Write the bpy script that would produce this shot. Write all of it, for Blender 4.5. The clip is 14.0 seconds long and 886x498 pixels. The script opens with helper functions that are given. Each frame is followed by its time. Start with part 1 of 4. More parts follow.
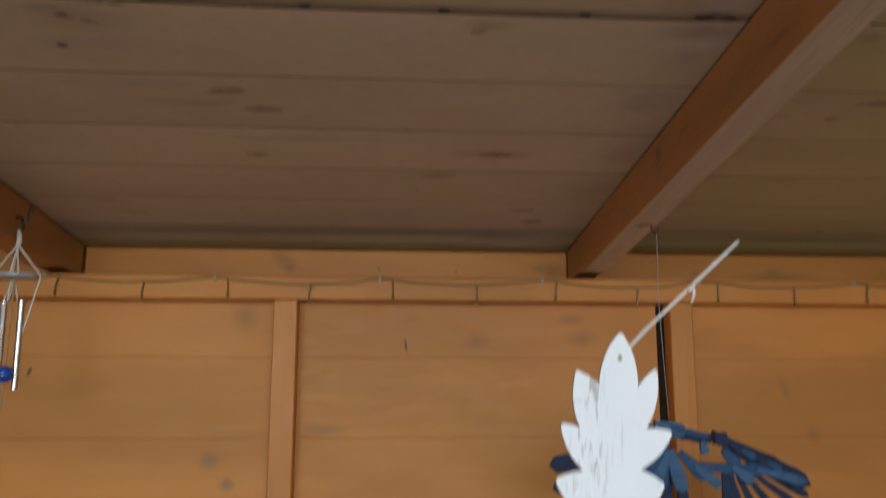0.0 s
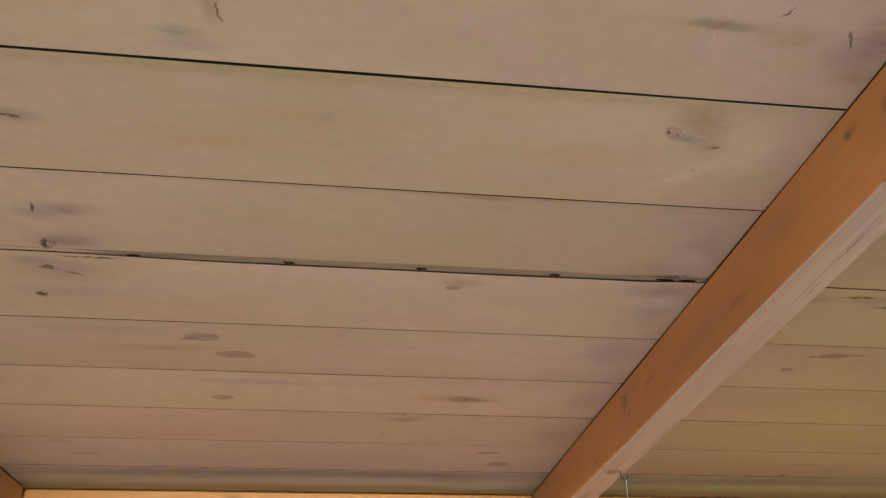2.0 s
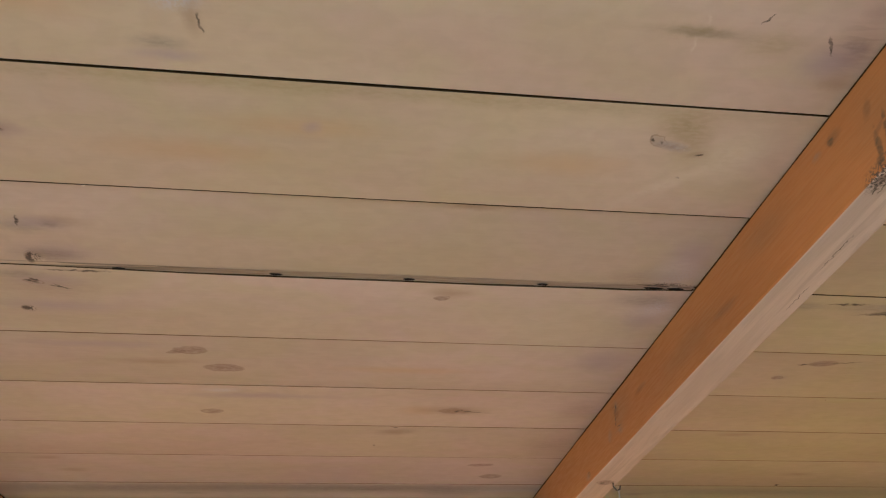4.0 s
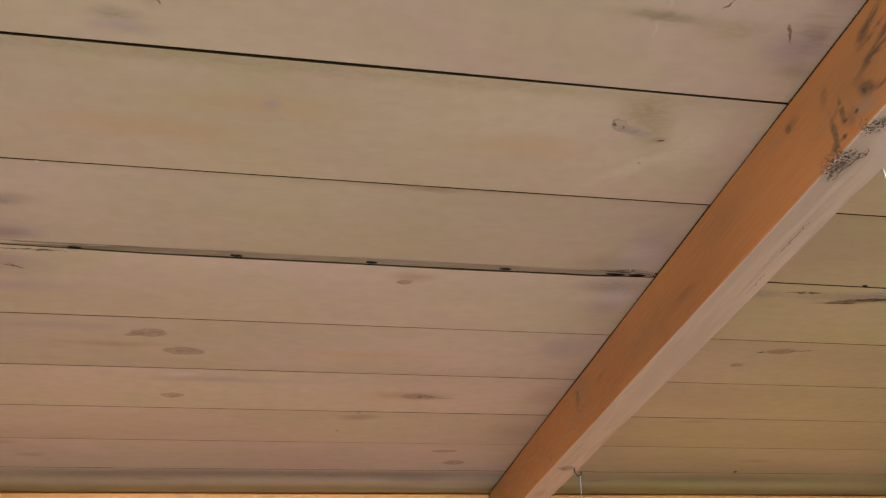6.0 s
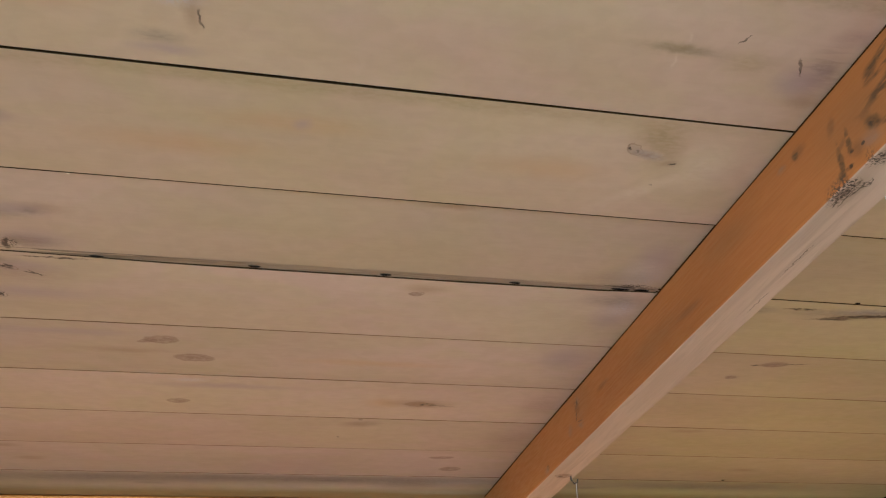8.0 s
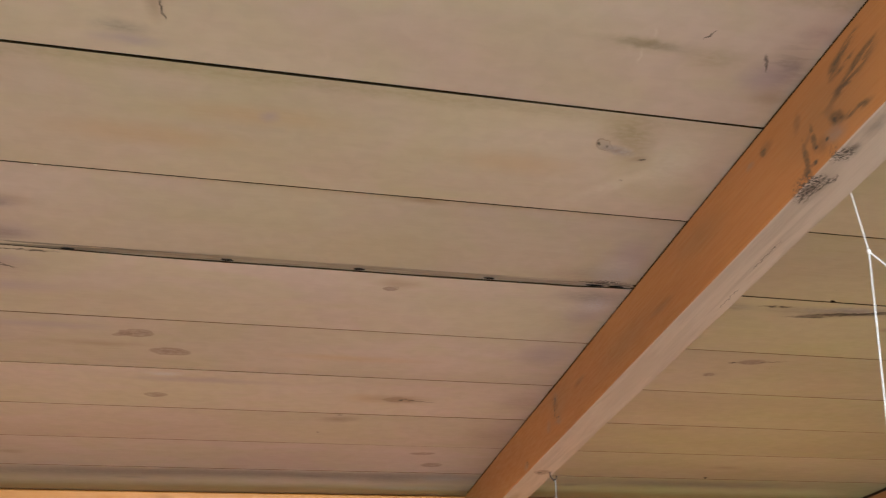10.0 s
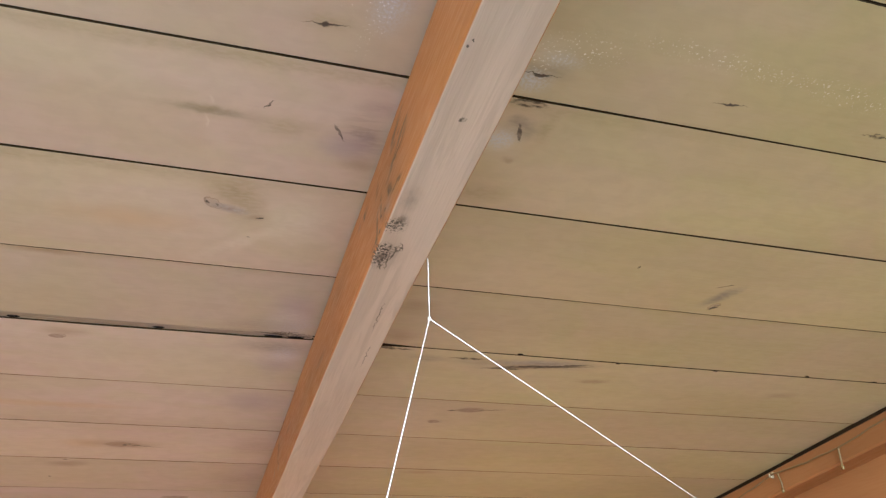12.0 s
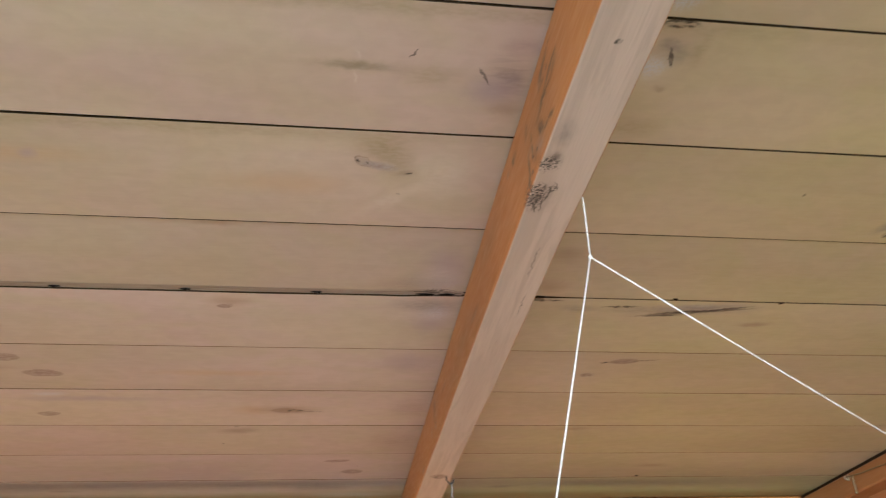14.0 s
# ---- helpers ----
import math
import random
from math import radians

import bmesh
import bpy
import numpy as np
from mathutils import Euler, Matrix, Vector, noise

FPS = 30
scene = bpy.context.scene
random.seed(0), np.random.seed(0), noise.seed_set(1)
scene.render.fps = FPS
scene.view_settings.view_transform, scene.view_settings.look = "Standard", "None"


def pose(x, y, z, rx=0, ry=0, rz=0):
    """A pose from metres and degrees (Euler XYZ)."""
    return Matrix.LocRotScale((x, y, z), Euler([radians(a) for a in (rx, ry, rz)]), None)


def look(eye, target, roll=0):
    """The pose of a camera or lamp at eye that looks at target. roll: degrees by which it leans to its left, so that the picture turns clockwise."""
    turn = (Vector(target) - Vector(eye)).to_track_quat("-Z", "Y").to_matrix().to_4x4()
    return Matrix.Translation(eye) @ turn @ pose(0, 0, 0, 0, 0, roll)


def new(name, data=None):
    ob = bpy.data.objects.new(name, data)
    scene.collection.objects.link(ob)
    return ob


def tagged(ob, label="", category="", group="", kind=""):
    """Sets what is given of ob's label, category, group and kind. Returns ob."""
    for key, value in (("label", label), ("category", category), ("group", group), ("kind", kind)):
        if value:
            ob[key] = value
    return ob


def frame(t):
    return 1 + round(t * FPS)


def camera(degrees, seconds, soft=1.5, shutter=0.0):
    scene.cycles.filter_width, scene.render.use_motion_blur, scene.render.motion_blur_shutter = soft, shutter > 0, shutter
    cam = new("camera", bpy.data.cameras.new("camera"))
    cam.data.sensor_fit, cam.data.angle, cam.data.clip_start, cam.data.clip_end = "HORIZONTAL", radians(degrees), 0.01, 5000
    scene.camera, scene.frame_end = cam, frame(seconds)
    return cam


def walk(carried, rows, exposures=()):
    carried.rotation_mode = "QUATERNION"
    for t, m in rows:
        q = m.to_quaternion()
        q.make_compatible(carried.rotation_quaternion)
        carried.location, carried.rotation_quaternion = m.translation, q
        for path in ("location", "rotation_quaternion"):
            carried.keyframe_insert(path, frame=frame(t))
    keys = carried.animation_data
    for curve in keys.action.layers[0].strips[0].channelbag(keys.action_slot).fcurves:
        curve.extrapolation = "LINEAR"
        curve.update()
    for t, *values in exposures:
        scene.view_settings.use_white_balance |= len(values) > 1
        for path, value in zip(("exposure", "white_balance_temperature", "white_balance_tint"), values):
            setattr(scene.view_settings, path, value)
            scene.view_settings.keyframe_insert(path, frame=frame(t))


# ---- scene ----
# camera and its walk: seconds, x, y, z, yaw, pitch, roll
cam = camera(58.53, 14.0, soft=1.2, shutter=0.38)
PATH = [
    (0, 0.0316, 0.3615, 1.6570, -3.76, 10.25, 0.07),
    (0.2, 0.0271, 0.3554, 1.6749, -4.44, 14.41, 0.24),
    (0.5, 0.0254, 0.3515, 1.6824, -5.21, 18.43, 0.61),
    (1, 0.0117, 0.3417, 1.6936, -6.70, 21.65, 0.03),
    (1.5, 0.0044, 0.3436, 1.6898, -7.85, 23.73, -0.53),
    (2, 0.0044, 0.3436, 1.6840, -7.46, 26.26, -0.48),
    (2.5, 0.0093, 0.3412, 1.6813, -7.46, 27.19, -0.70),
    (3, 0.0098, 0.3397, 1.6785, -7.81, 27.51, -1.14),
    (5.3, 0.0169, 0.3541, 1.6861, -8.12, 26.80, -0.97),
    (5.5, 0.0145, 0.3495, 1.6792, -8.81, 26.96, -1.33),
    (6, 0.0217, 0.3501, 1.6761, -10.24, 26.48, -1.52),
    (6.5, 0.0271, 0.3380, 1.6720, -11.67, 26.19, -1.72),
    (7, 0.0163, 0.3292, 1.6763, -13.16, 26.13, -1.88),
    (7.5, -0.0113, 0.3270, 1.6745, -12.98, 26.56, -1.76),
    (7.7, -0.0188, 0.3281, 1.6759, -12.29, 26.66, -1.58),
    (9.8, 0.0082, 0.3329, 1.6697, -10.98, 26.84, -0.92),
    (10, 0.0072, 0.3271, 1.6723, -12.11, 26.57, -1.10),
    (10.5, 0.0449, 0.3158, 1.6698, -15.56, 26.37, -1.90),
    (11, 0.1631, 0.2799, 1.6755, -17.88, 26.38, -3.18),
    (11.5, 0.2451, 0.2515, 1.6852, -19.21, 26.85, -2.93),
    (12, 0.2712, 0.2399, 1.6885, -18.73, 28.22, -2.52),
    (12.5, 0.2620, 0.2442, 1.6907, -17.92, 29.05, -3.07),
    (13, 0.2574, 0.2523, 1.6887, -17.58, 29.21, -3.09),
    (13.5, 0.2466, 0.2591, 1.6772, -14.11, 27.68, -2.46),
    (14, 0.2480, 0.2628, 1.6708, -8.69, 26.65, -2.13),
]


def aim(x, y, z, yaw, pitch, roll):
    return pose(x, y, z, 0, 0, yaw) @ pose(0, 0, 0, 90 + pitch, 0, 0) @ pose(0, 0, 0, 0, 0, roll)


BASE = 2.45
walk(cam, [(r[0], aim(*r[1:])) for r in PATH],
     exposures=[(0.0, BASE - 1.55, 6950, 12), (0.2, BASE - 1.12, 6850, 12), (0.5, BASE - 0.72, 6700, 12), (1.0, BASE - 0.28, 6450, 10), (1.5, BASE - 0.10, 6340, 10), (7.5, BASE, 6300, 10),
                (10.5, BASE + 0.04, 6230, 10), (12.0, BASE + 0.33, 5860, 10), (13.3, BASE + 0.33, 5860, 10), (14.0, BASE + 0.15, 6000, 10)])

# daylight: sky, and a sun that stands behind the roof so that the porch is in shade
SUN_UP, SUN_ROUND = 48.0, 25.0
world = bpy.data.worlds.new("sky")
scene.world = world
world.use_nodes = True
wn = world.node_tree
sky = wn.nodes.new("ShaderNodeTexSky")
sky.sky_type, sky.sun_disc = "NISHITA", False
sky.sun_elevation, sky.sun_rotation = radians(SUN_UP), radians(SUN_ROUND)
wn.links.new(sky.outputs[0], wn.nodes["Background"].inputs[0])
wn.nodes["Background"].inputs[1].default_value = 0.12
sun = new("sun", bpy.data.lights.new("sun", "SUN"))
sun.data.energy, sun.data.angle, sun.data.color = 3.5, radians(0.5), (1.0, 0.95, 0.87)
sun_way = Vector((math.sin(radians(SUN_ROUND)) * math.cos(radians(SUN_UP)), math.cos(radians(SUN_ROUND)) * math.cos(radians(SUN_UP)), math.sin(radians(SUN_UP))))
sun.matrix_world = look(sun_way * 20, (0, 0, 0))

# added lamp outside the open front, across its whole width, stands in for sky
front_sky_fill = new("front_sky_fill", bpy.data.lights.new("front_sky_fill", "AREA"))
front_sky_fill.data.shape, front_sky_fill.data.size, front_sky_fill.data.size_y, front_sky_fill.data.energy, front_sky_fill.data.color = "RECTANGLE", 3.0, 0.85, 32.0, (0.95, 0.98, 1.0)
front_sky_fill.matrix_world = look((-0.1, -2.3, 2.14), (0.1, 2.0, 1.62))

# ---- materials ----


def mat(name, rough=0.6, metal=0.0, colour=(0.5, 0.5, 0.5)):
    m = bpy.data.materials.new(name)
    m.use_nodes = True
    b = m.node_tree.nodes["Principled BSDF"]
    b.inputs["Roughness"].default_value, b.inputs["Metallic"].default_value = rough, metal
    b.inputs["Base Color"].default_value = (*colour, 1)
    return m


def node(nt, kind, **sets):
    n = nt.nodes.new("ShaderNode" + kind)
    for key, value in sets.items():
        n.inputs[key.replace("_", " ")].default_value = value
    return n


def mixed(nt, factor, a, b, how="MIX"):
    """Colour mix of sockets or colours; gives the output socket."""
    n = nt.nodes.new("ShaderNodeMix")
    n.data_type, n.blend_type = "RGBA", how
    for socket, v in ((n.inputs[0], factor), (n.inputs[6], a), (n.inputs[7], b)):
        if isinstance(v, bpy.types.NodeSocket):
            nt.links.new(v, socket)
        elif isinstance(v, (int, float)):
            socket.default_value = v
        else:
            socket.default_value = (*v, 1)
    return n.outputs[2]


def ramp(nt, value, lo, hi, a=0.0, b=1.0):
    n = nt.nodes.new("ShaderNodeMapRange")
    n.interpolation_type = "SMOOTHSTEP"
    nt.links.new(value, n.inputs[0])
    for i, v in enumerate((lo, hi, a, b)):
        n.inputs[i + 1].default_value = v
    return n.outputs[0]


def grainy(nt, coords, stretch, scale, detail=4.0, shift=0.0, distort=0.0):
    mp = node(nt, "Mapping")
    mp.inputs["Scale"].default_value = stretch
    mp.inputs["Location"].default_value = (shift, shift * 0.7, shift * 1.3)
    nt.links.new(coords, mp.inputs[0])
    n = node(nt, "TexNoise", Scale=scale, Detail=detail, Distortion=distort)
    nt.links.new(mp.outputs[0], n.inputs["Vector"])
    return n.outputs[0]


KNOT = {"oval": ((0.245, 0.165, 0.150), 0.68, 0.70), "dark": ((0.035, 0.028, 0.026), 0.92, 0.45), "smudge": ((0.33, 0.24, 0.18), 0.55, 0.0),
        "grey": ((0.22, 0.20, 0.20), 0.55, 0.0), "green": ((0.30, 0.25, 0.14), 0.45, 0.0), "purple": ((0.32, 0.22, 0.22), 0.42, 0.0),
        "pale": ((0.72, 0.66, 0.62), 0.42, 0.0), "line": ((0.05, 0.04, 0.04), 0.85, 0.5), "chips": ((0.82, 0.80, 0.82), 0.8, 0.1), "stain": ((0.26, 0.13, 0.055), 0.55, 0.0), "whorl": ((0.045, 0.035, 0.035), 0.80, 0.0), "swirl": ((0.20, 0.15, 0.12), 0.30, 0.0),
        "olive": ((0.070, 0.048, 0.028), 0.88, 0.35), "umber": ((0.16, 0.075, 0.035), 0.55, 0.2), "eye": ((0.34, 0.29, 0.28), 0.50, 0.55), "haze": ((0.56, 0.60, 0.74), 0.62, 0.0), "ink": ((0.045, 0.038, 0.040), 0.9, 0.45), "fleck": ((0.040, 0.036, 0.038), 0.92, 0.35), "lilac": ((0.40, 0.335, 0.385), 0.72, 0.0), "amber": ((0.52, 0.36, 0.21), 0.45, 0.0), "white": ((0.85, 0.82, 0.78), 0.95, 0.5), "back_brown": ((0.15, 0.105, 0.050), 0.80, 0.35)}


def wood(name, light, dark, along=0, marks=(), rough=0.62, shift=0.0, fibre=0.30, bump=0.25, vary=0.18, edge=None, relief=0.0012, level=None, side=(), front=(), side_x=0.0, drifts=False, coat=0.0):
    """Planed, stained softwood. along: the axis of the grain; marks: (kind, x, y, half length, half width, turn) on the face, in metres;
    edge: (axis, from, to, colour) a worn zone of another tone."""
    m = mat(name, rough)
    nt = m.node_tree
    bsdf = nt.nodes["Principled BSDF"]
    tc = node(nt, "TexCoord")
    coords = tc.outputs["Object"]
    stretch = [1.0, 1.0, 1.0]
    stretch[along] = 0.07
    island = node(nt, "NewGeometry").outputs["Random Per Island"]
    jump = nt.nodes.new("ShaderNodeVectorMath")
    jump.operation = "MULTIPLY_ADD"
    one = nt.nodes.new("ShaderNodeCombineXYZ")
    for i in range(3):
        nt.links.new(island, one.inputs[i])
    nt.links.new(one.outputs[0], jump.inputs[0])
    jump.inputs[1].default_value = (7.3, 3.1, 5.7)
    nt.links.new(coords, jump.inputs[2])
    local = jump.outputs[0]
    bands = grainy(nt, local, stretch, 34.0, 3.0, shift, 0.6)
    fine = grainy(nt, local, stretch, 420.0, 2.0, shift + 3)
    broad = grainy(nt, local, [s if s == 1 else 0.35 for s in stretch], 5.0, 3.0, shift + 9)
    col = mixed(nt, ramp(nt, bands, 0.35, 0.68, 0.0, fibre), light, dark)
    col = mixed(nt, ramp(nt, fine, 0.40, 0.72, 0.0, fibre * 0.45), col, dark)
    tone = mixed(nt, ramp(nt, broad, 0.32, 0.68), (1 - vary, 1 - vary * 1.1, 1 - vary * 1.25), (1.0, 1.0, 1.0))
    col = mixed(nt, 1.0, col, tone, "MULTIPLY")
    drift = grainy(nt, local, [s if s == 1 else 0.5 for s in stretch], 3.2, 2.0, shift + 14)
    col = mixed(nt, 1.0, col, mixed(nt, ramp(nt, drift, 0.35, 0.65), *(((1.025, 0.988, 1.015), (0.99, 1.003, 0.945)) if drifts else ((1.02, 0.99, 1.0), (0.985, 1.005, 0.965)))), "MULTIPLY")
    # pinker left bay, darker yellow-green right bay: uneven daylight put into the colour
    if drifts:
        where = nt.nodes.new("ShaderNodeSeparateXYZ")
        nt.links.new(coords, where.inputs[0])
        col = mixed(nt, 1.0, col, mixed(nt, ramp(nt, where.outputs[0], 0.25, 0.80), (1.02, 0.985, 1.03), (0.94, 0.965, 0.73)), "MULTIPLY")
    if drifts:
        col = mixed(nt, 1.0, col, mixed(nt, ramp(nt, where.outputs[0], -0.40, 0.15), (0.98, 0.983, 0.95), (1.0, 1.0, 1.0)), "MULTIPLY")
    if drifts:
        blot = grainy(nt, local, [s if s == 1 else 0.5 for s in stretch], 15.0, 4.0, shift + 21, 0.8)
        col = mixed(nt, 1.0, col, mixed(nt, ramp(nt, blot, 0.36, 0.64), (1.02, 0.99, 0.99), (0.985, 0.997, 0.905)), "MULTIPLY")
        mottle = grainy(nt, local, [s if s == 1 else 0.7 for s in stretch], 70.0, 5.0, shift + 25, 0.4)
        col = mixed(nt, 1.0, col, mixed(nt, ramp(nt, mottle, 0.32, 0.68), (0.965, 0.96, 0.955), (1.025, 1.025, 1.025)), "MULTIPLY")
    hue = mixed(nt, island, (0.95, 0.96, 0.95), (1.03, 1.0, 1.0))
    col = mixed(nt, 1.0, col, hue, "MULTIPLY")
    if edge:
        axis, lo, hi, tint, amount = edge
        sep = nt.nodes.new("ShaderNodeSeparateXYZ")
        nt.links.new(coords, sep.inputs[0])
        wob = nt.nodes.new("ShaderNodeMath")
        wob.operation = "MULTIPLY_ADD"
        rag = grainy(nt, local, stretch, 60.0, 4.0, shift + 5)
        nt.links.new(rag, wob.inputs[0])
        wob.inputs[1].default_value = (hi - lo) * 1.4
        nt.links.new(sep.outputs[axis], wob.inputs[2])
        mid = (hi - lo) * 0.7
        if coat:
            nt.links.new(ramp(nt, wob.outputs[0], lo + mid, hi + mid, coat, 0.0), bsdf.inputs["Coat Weight"])
            bsdf.inputs["Coat Roughness"].default_value = 0.42
        col = mixed(nt, ramp(nt, wob.outputs[0], lo + mid, hi + mid, 0.0, amount), col, mixed(nt, ramp(nt, bands, 0.35, 0.65), mixed(nt, ramp(nt, grainy(nt, local, stretch, 110.0, 3.0, shift + 31, 1.2), 0.45, 0.66, 0.0, 0.6), tint, [c * 0.72 for c in tint]), [c * 0.84 for c in tint]))
    if marks or side or front:
        wobble = node(nt, "TexNoise", Scale=48.0, Detail=6.0, Roughness=0.62)
        nt.links.new(coords, wobble.inputs["Vector"])
        off = nt.nodes.new("ShaderNodeVectorMath")
        off.operation = "MULTIPLY_ADD"
        nt.links.new(wobble.outputs["Color"], off.inputs[0])
        off.inputs[1].default_value = (0.015, 0.012, 0.0) if not side else (0.012, 0.016, 0.010)
        nt.links.new(coords, off.inputs[2])
        calm = nt.nodes.new("ShaderNodeVectorMath")
        calm.operation = "MULTIPLY_ADD"
        quick = node(nt, "TexNoise", Scale=170.0, Detail=3.0)
        nt.links.new(coords, quick.inputs["Vector"])
        nt.links.new(quick.outputs["Color"], calm.inputs[0])
        calm.inputs[1].default_value = (0.0065, 0.0065, 0.0)
        nt.links.new(coords, calm.inputs[2])
        chip = node(nt, "TexNoise", Scale=430.0, Detail=2.0)
        nt.links.new(coords, chip.inputs["Vector"])
        speck = node(nt, "TexNoise", Scale=260.0, Detail=3.0)
        drawn = node(nt, "Mapping")
        drawn.inputs["Scale"].default_value = [0.45 if i == along else 1.0 for i in range(3)]
        nt.links.new(coords, drawn.inputs[0])
        nt.links.new(drawn.outputs[0], speck.inputs["Vector"])
        views = []
        for source in (off, calm):
            turned = nt.nodes.new("ShaderNodeSeparateXYZ")
            nt.links.new(source.outputs[0], turned.inputs[0])
            flank, upright = nt.nodes.new("ShaderNodeCombineXYZ"), nt.nodes.new("ShaderNodeCombineXYZ")
            for i, (o, q) in enumerate(((1, 0), (2, 2), (0, 1))):
                nt.links.new(turned.outputs[o], flank.inputs[i])
                nt.links.new(turned.outputs[q], upright.inputs[i])
            views.append((source, flank, upright))
        top = ("ink", "line", "fleck", "dark", "white", "chips")
        for on_side, (kind, x, y, a, b, turn) in sorted([(0, k) for k in marks] + [(1, k) for k in side] + [(2, k) for k in front], key=lambda q: q[1][0] in top):
            tint, amount, core = KNOT[kind]
            mp = nt.nodes.new("ShaderNodeMapping")
            mp.vector_type = "TEXTURE"
            thin = kind in ("line", "dark", "olive", "umber", "eye", "white", "ink")
            dx, dy, dz = (v * 0.5 for v in (calm if thin else off).inputs[1].default_value)
            mp.inputs["Location"].default_value = ((x + dx, y + dy, (level or 0) + dz), (x + dy, y + dz, side_x + dx), (x + dx, y + dz, 0))[on_side]
            mp.inputs["Rotation"].default_value = (0, 0, radians(turn))
            if kind == "olive":
                a, b = a * 1.25, b * 1.6
            if kind == "line":
                a, b = (a * 1.15, b * 0.62) if a > b else (a * 0.62, b * 1.15)
            mp.inputs["Scale"].default_value = (a, b, (0.016 if level else 50, 0.016, 50)[on_side])
            nt.links.new(views[thin][on_side].outputs[0], mp.inputs[0])
            far = nt.nodes.new("ShaderNodeVectorMath")
            far.operation = "LENGTH"
            nt.links.new(mp.outputs[0], far.inputs[0])
            f = ramp(nt, far.outputs["Value"], core, 1.0 if core else 1.25, amount, 0.0)
            if kind in ("dark", "grey", "purple", "pale", "line", "green", "chips", "haze", "olive", "oval", "fleck"):
                brk = nt.nodes.new("ShaderNodeMath")
                brk.operation = "MULTIPLY"
                nt.links.new(f, brk.inputs[0])
                nt.links.new(ramp(nt, (chip if kind in ('chips', 'haze', 'fleck') else speck).outputs[0], *((0.615, 0.68, 0.0, 1.0) if kind == 'chips' else (0.49, 0.55, 0.0, 1.0) if kind == 'fleck' else (0.40, 0.60, 0.35, 1.0) if kind == 'haze' else (0.34, 0.62, 0.55, 1.15) if kind == 'oval' else (0.38, 0.58, 0.25, 1.0) if kind == 'dark' else (0.38, 0.6, 0.7, 1.0))), brk.inputs[1])
                f = brk.outputs[0]
            if kind in ("whorl", "swirl", "olive"):
                fleck = [1.0, 1.0, 1.0]
                fleck[along] = 0.16
                rays = grainy(nt, coords, fleck, 210.0, 4.0, shift + 17, 0.5)
                cut = nt.nodes.new("ShaderNodeMath")
                cut.operation = "MULTIPLY"
                nt.links.new(f, cut.inputs[0])
                nt.links.new(ramp(nt, rays, *((0.36, 0.52) if kind == "olive" else (0.46, 0.60))), cut.inputs[1])
                f = cut.outputs[0]
            col = mixed(nt, f, col, tint)
            if kind in ("oval", "eye"):
                rim = ramp(nt, far.outputs["Value"], 0.72, 0.95, 0.0, 0.42)
                cut = nt.nodes.new("ShaderNodeMath")
                cut.operation = "MULTIPLY"
                nt.links.new(rim, cut.inputs[0])
                nt.links.new(ramp(nt, far.outputs["Value"], 0.95, 1.12, 1.0, 0.0), cut.inputs[1])
                col = mixed(nt, cut.outputs[0], col, (0.16, 0.09, 0.06))
    nt.links.new(col, bsdf.inputs["Base Color"])
    nt.links.new(ramp(nt, fine, 0.3, 0.7, rough - 0.08, rough + 0.1), bsdf.inputs["Roughness"])
    bp = node(nt, "Bump", Strength=bump, Distance=relief)
    both = nt.nodes.new("ShaderNodeMath")
    both.operation = "ADD"
    nt.links.new(bands, both.inputs[0])
    nt.links.new(fine, both.inputs[1])
    nt.links.new(both.outputs[0], bp.inputs["Height"])
    nt.links.new(bp.outputs[0], bsdf.inputs["Normal"])
    return m


def spotted(name, a, b, scale, rough=0.8, bump=0.3, metal=0.0):
    m = mat(name, rough, metal)
    nt = m.node_tree
    tc = node(nt, "TexCoord")
    n1 = grainy(nt, tc.outputs["Object"], (1, 1, 1), scale, 6.0)
    n2 = grainy(nt, tc.outputs["Object"], (1, 1, 1), scale * 0.13, 3.0, 4.0)
    col = mixed(nt, ramp(nt, n1, 0.35, 0.65), a, b)
    col = mixed(nt, ramp(nt, n2, 0.35, 0.65, 0.0, 0.35), col, [v * 0.7 for v in a])
    bsdf = nt.nodes["Principled BSDF"]
    nt.links.new(col, bsdf.inputs["Base Color"])
    bp = node(nt, "Bump", Strength=bump, Distance=0.002)
    nt.links.new(n1, bp.inputs["Height"])
    nt.links.new(bp.outputs[0], bsdf.inputs["Normal"])
    return m


PALE, PALE_DARK = (0.567, 0.515, 0.468), (0.48, 0.388, 0.315)
ORANGE, ORANGE_DARK = (0.44, 0.190, 0.062), (0.32, 0.12, 0.034)
HONEY, HONEY_DARK = (0.66, 0.285, 0.075), (0.50, 0.19, 0.042)

# ---- mesh helpers ----


def mesh(bm, name):
    bmesh.ops.recalc_face_normals(bm, faces=bm.faces)
    me = bpy.data.meshes.new(name)
    bm.to_mesh(me)
    bm.free()
    return me


def part(name, bm, material, parent=None, label="", smooth=False):
    me = bm if isinstance(bm, bpy.types.Mesh) else mesh(bm, name)
    for mm in material if isinstance(material, (list, tuple)) else (material,):
        me.materials.append(mm)
    if smooth:
        for p in me.polygons:
            p.use_smooth = True
    ob = new(name, me)
    if parent:
        ob.parent = parent
    return tagged(ob, label)


def box(x0, x1, y0, y1, z0, z1, bevel=0.0, bm=None, seg=1):
    bm = bm or bmesh.new()
    got = bmesh.ops.create_cube(bm, size=1.0, matrix=Matrix.LocRotScale(((x0 + x1) / 2, (y0 + y1) / 2, (z0 + z1) / 2), None, (x1 - x0, y1 - y0, z1 - z0)))
    if bevel:
        es = list({e for v in got["verts"] for e in v.link_edges})
        bmesh.ops.bevel(bm, geom=es, offset=bevel, segments=seg, affect="EDGES", profile=0.6)
    return bm


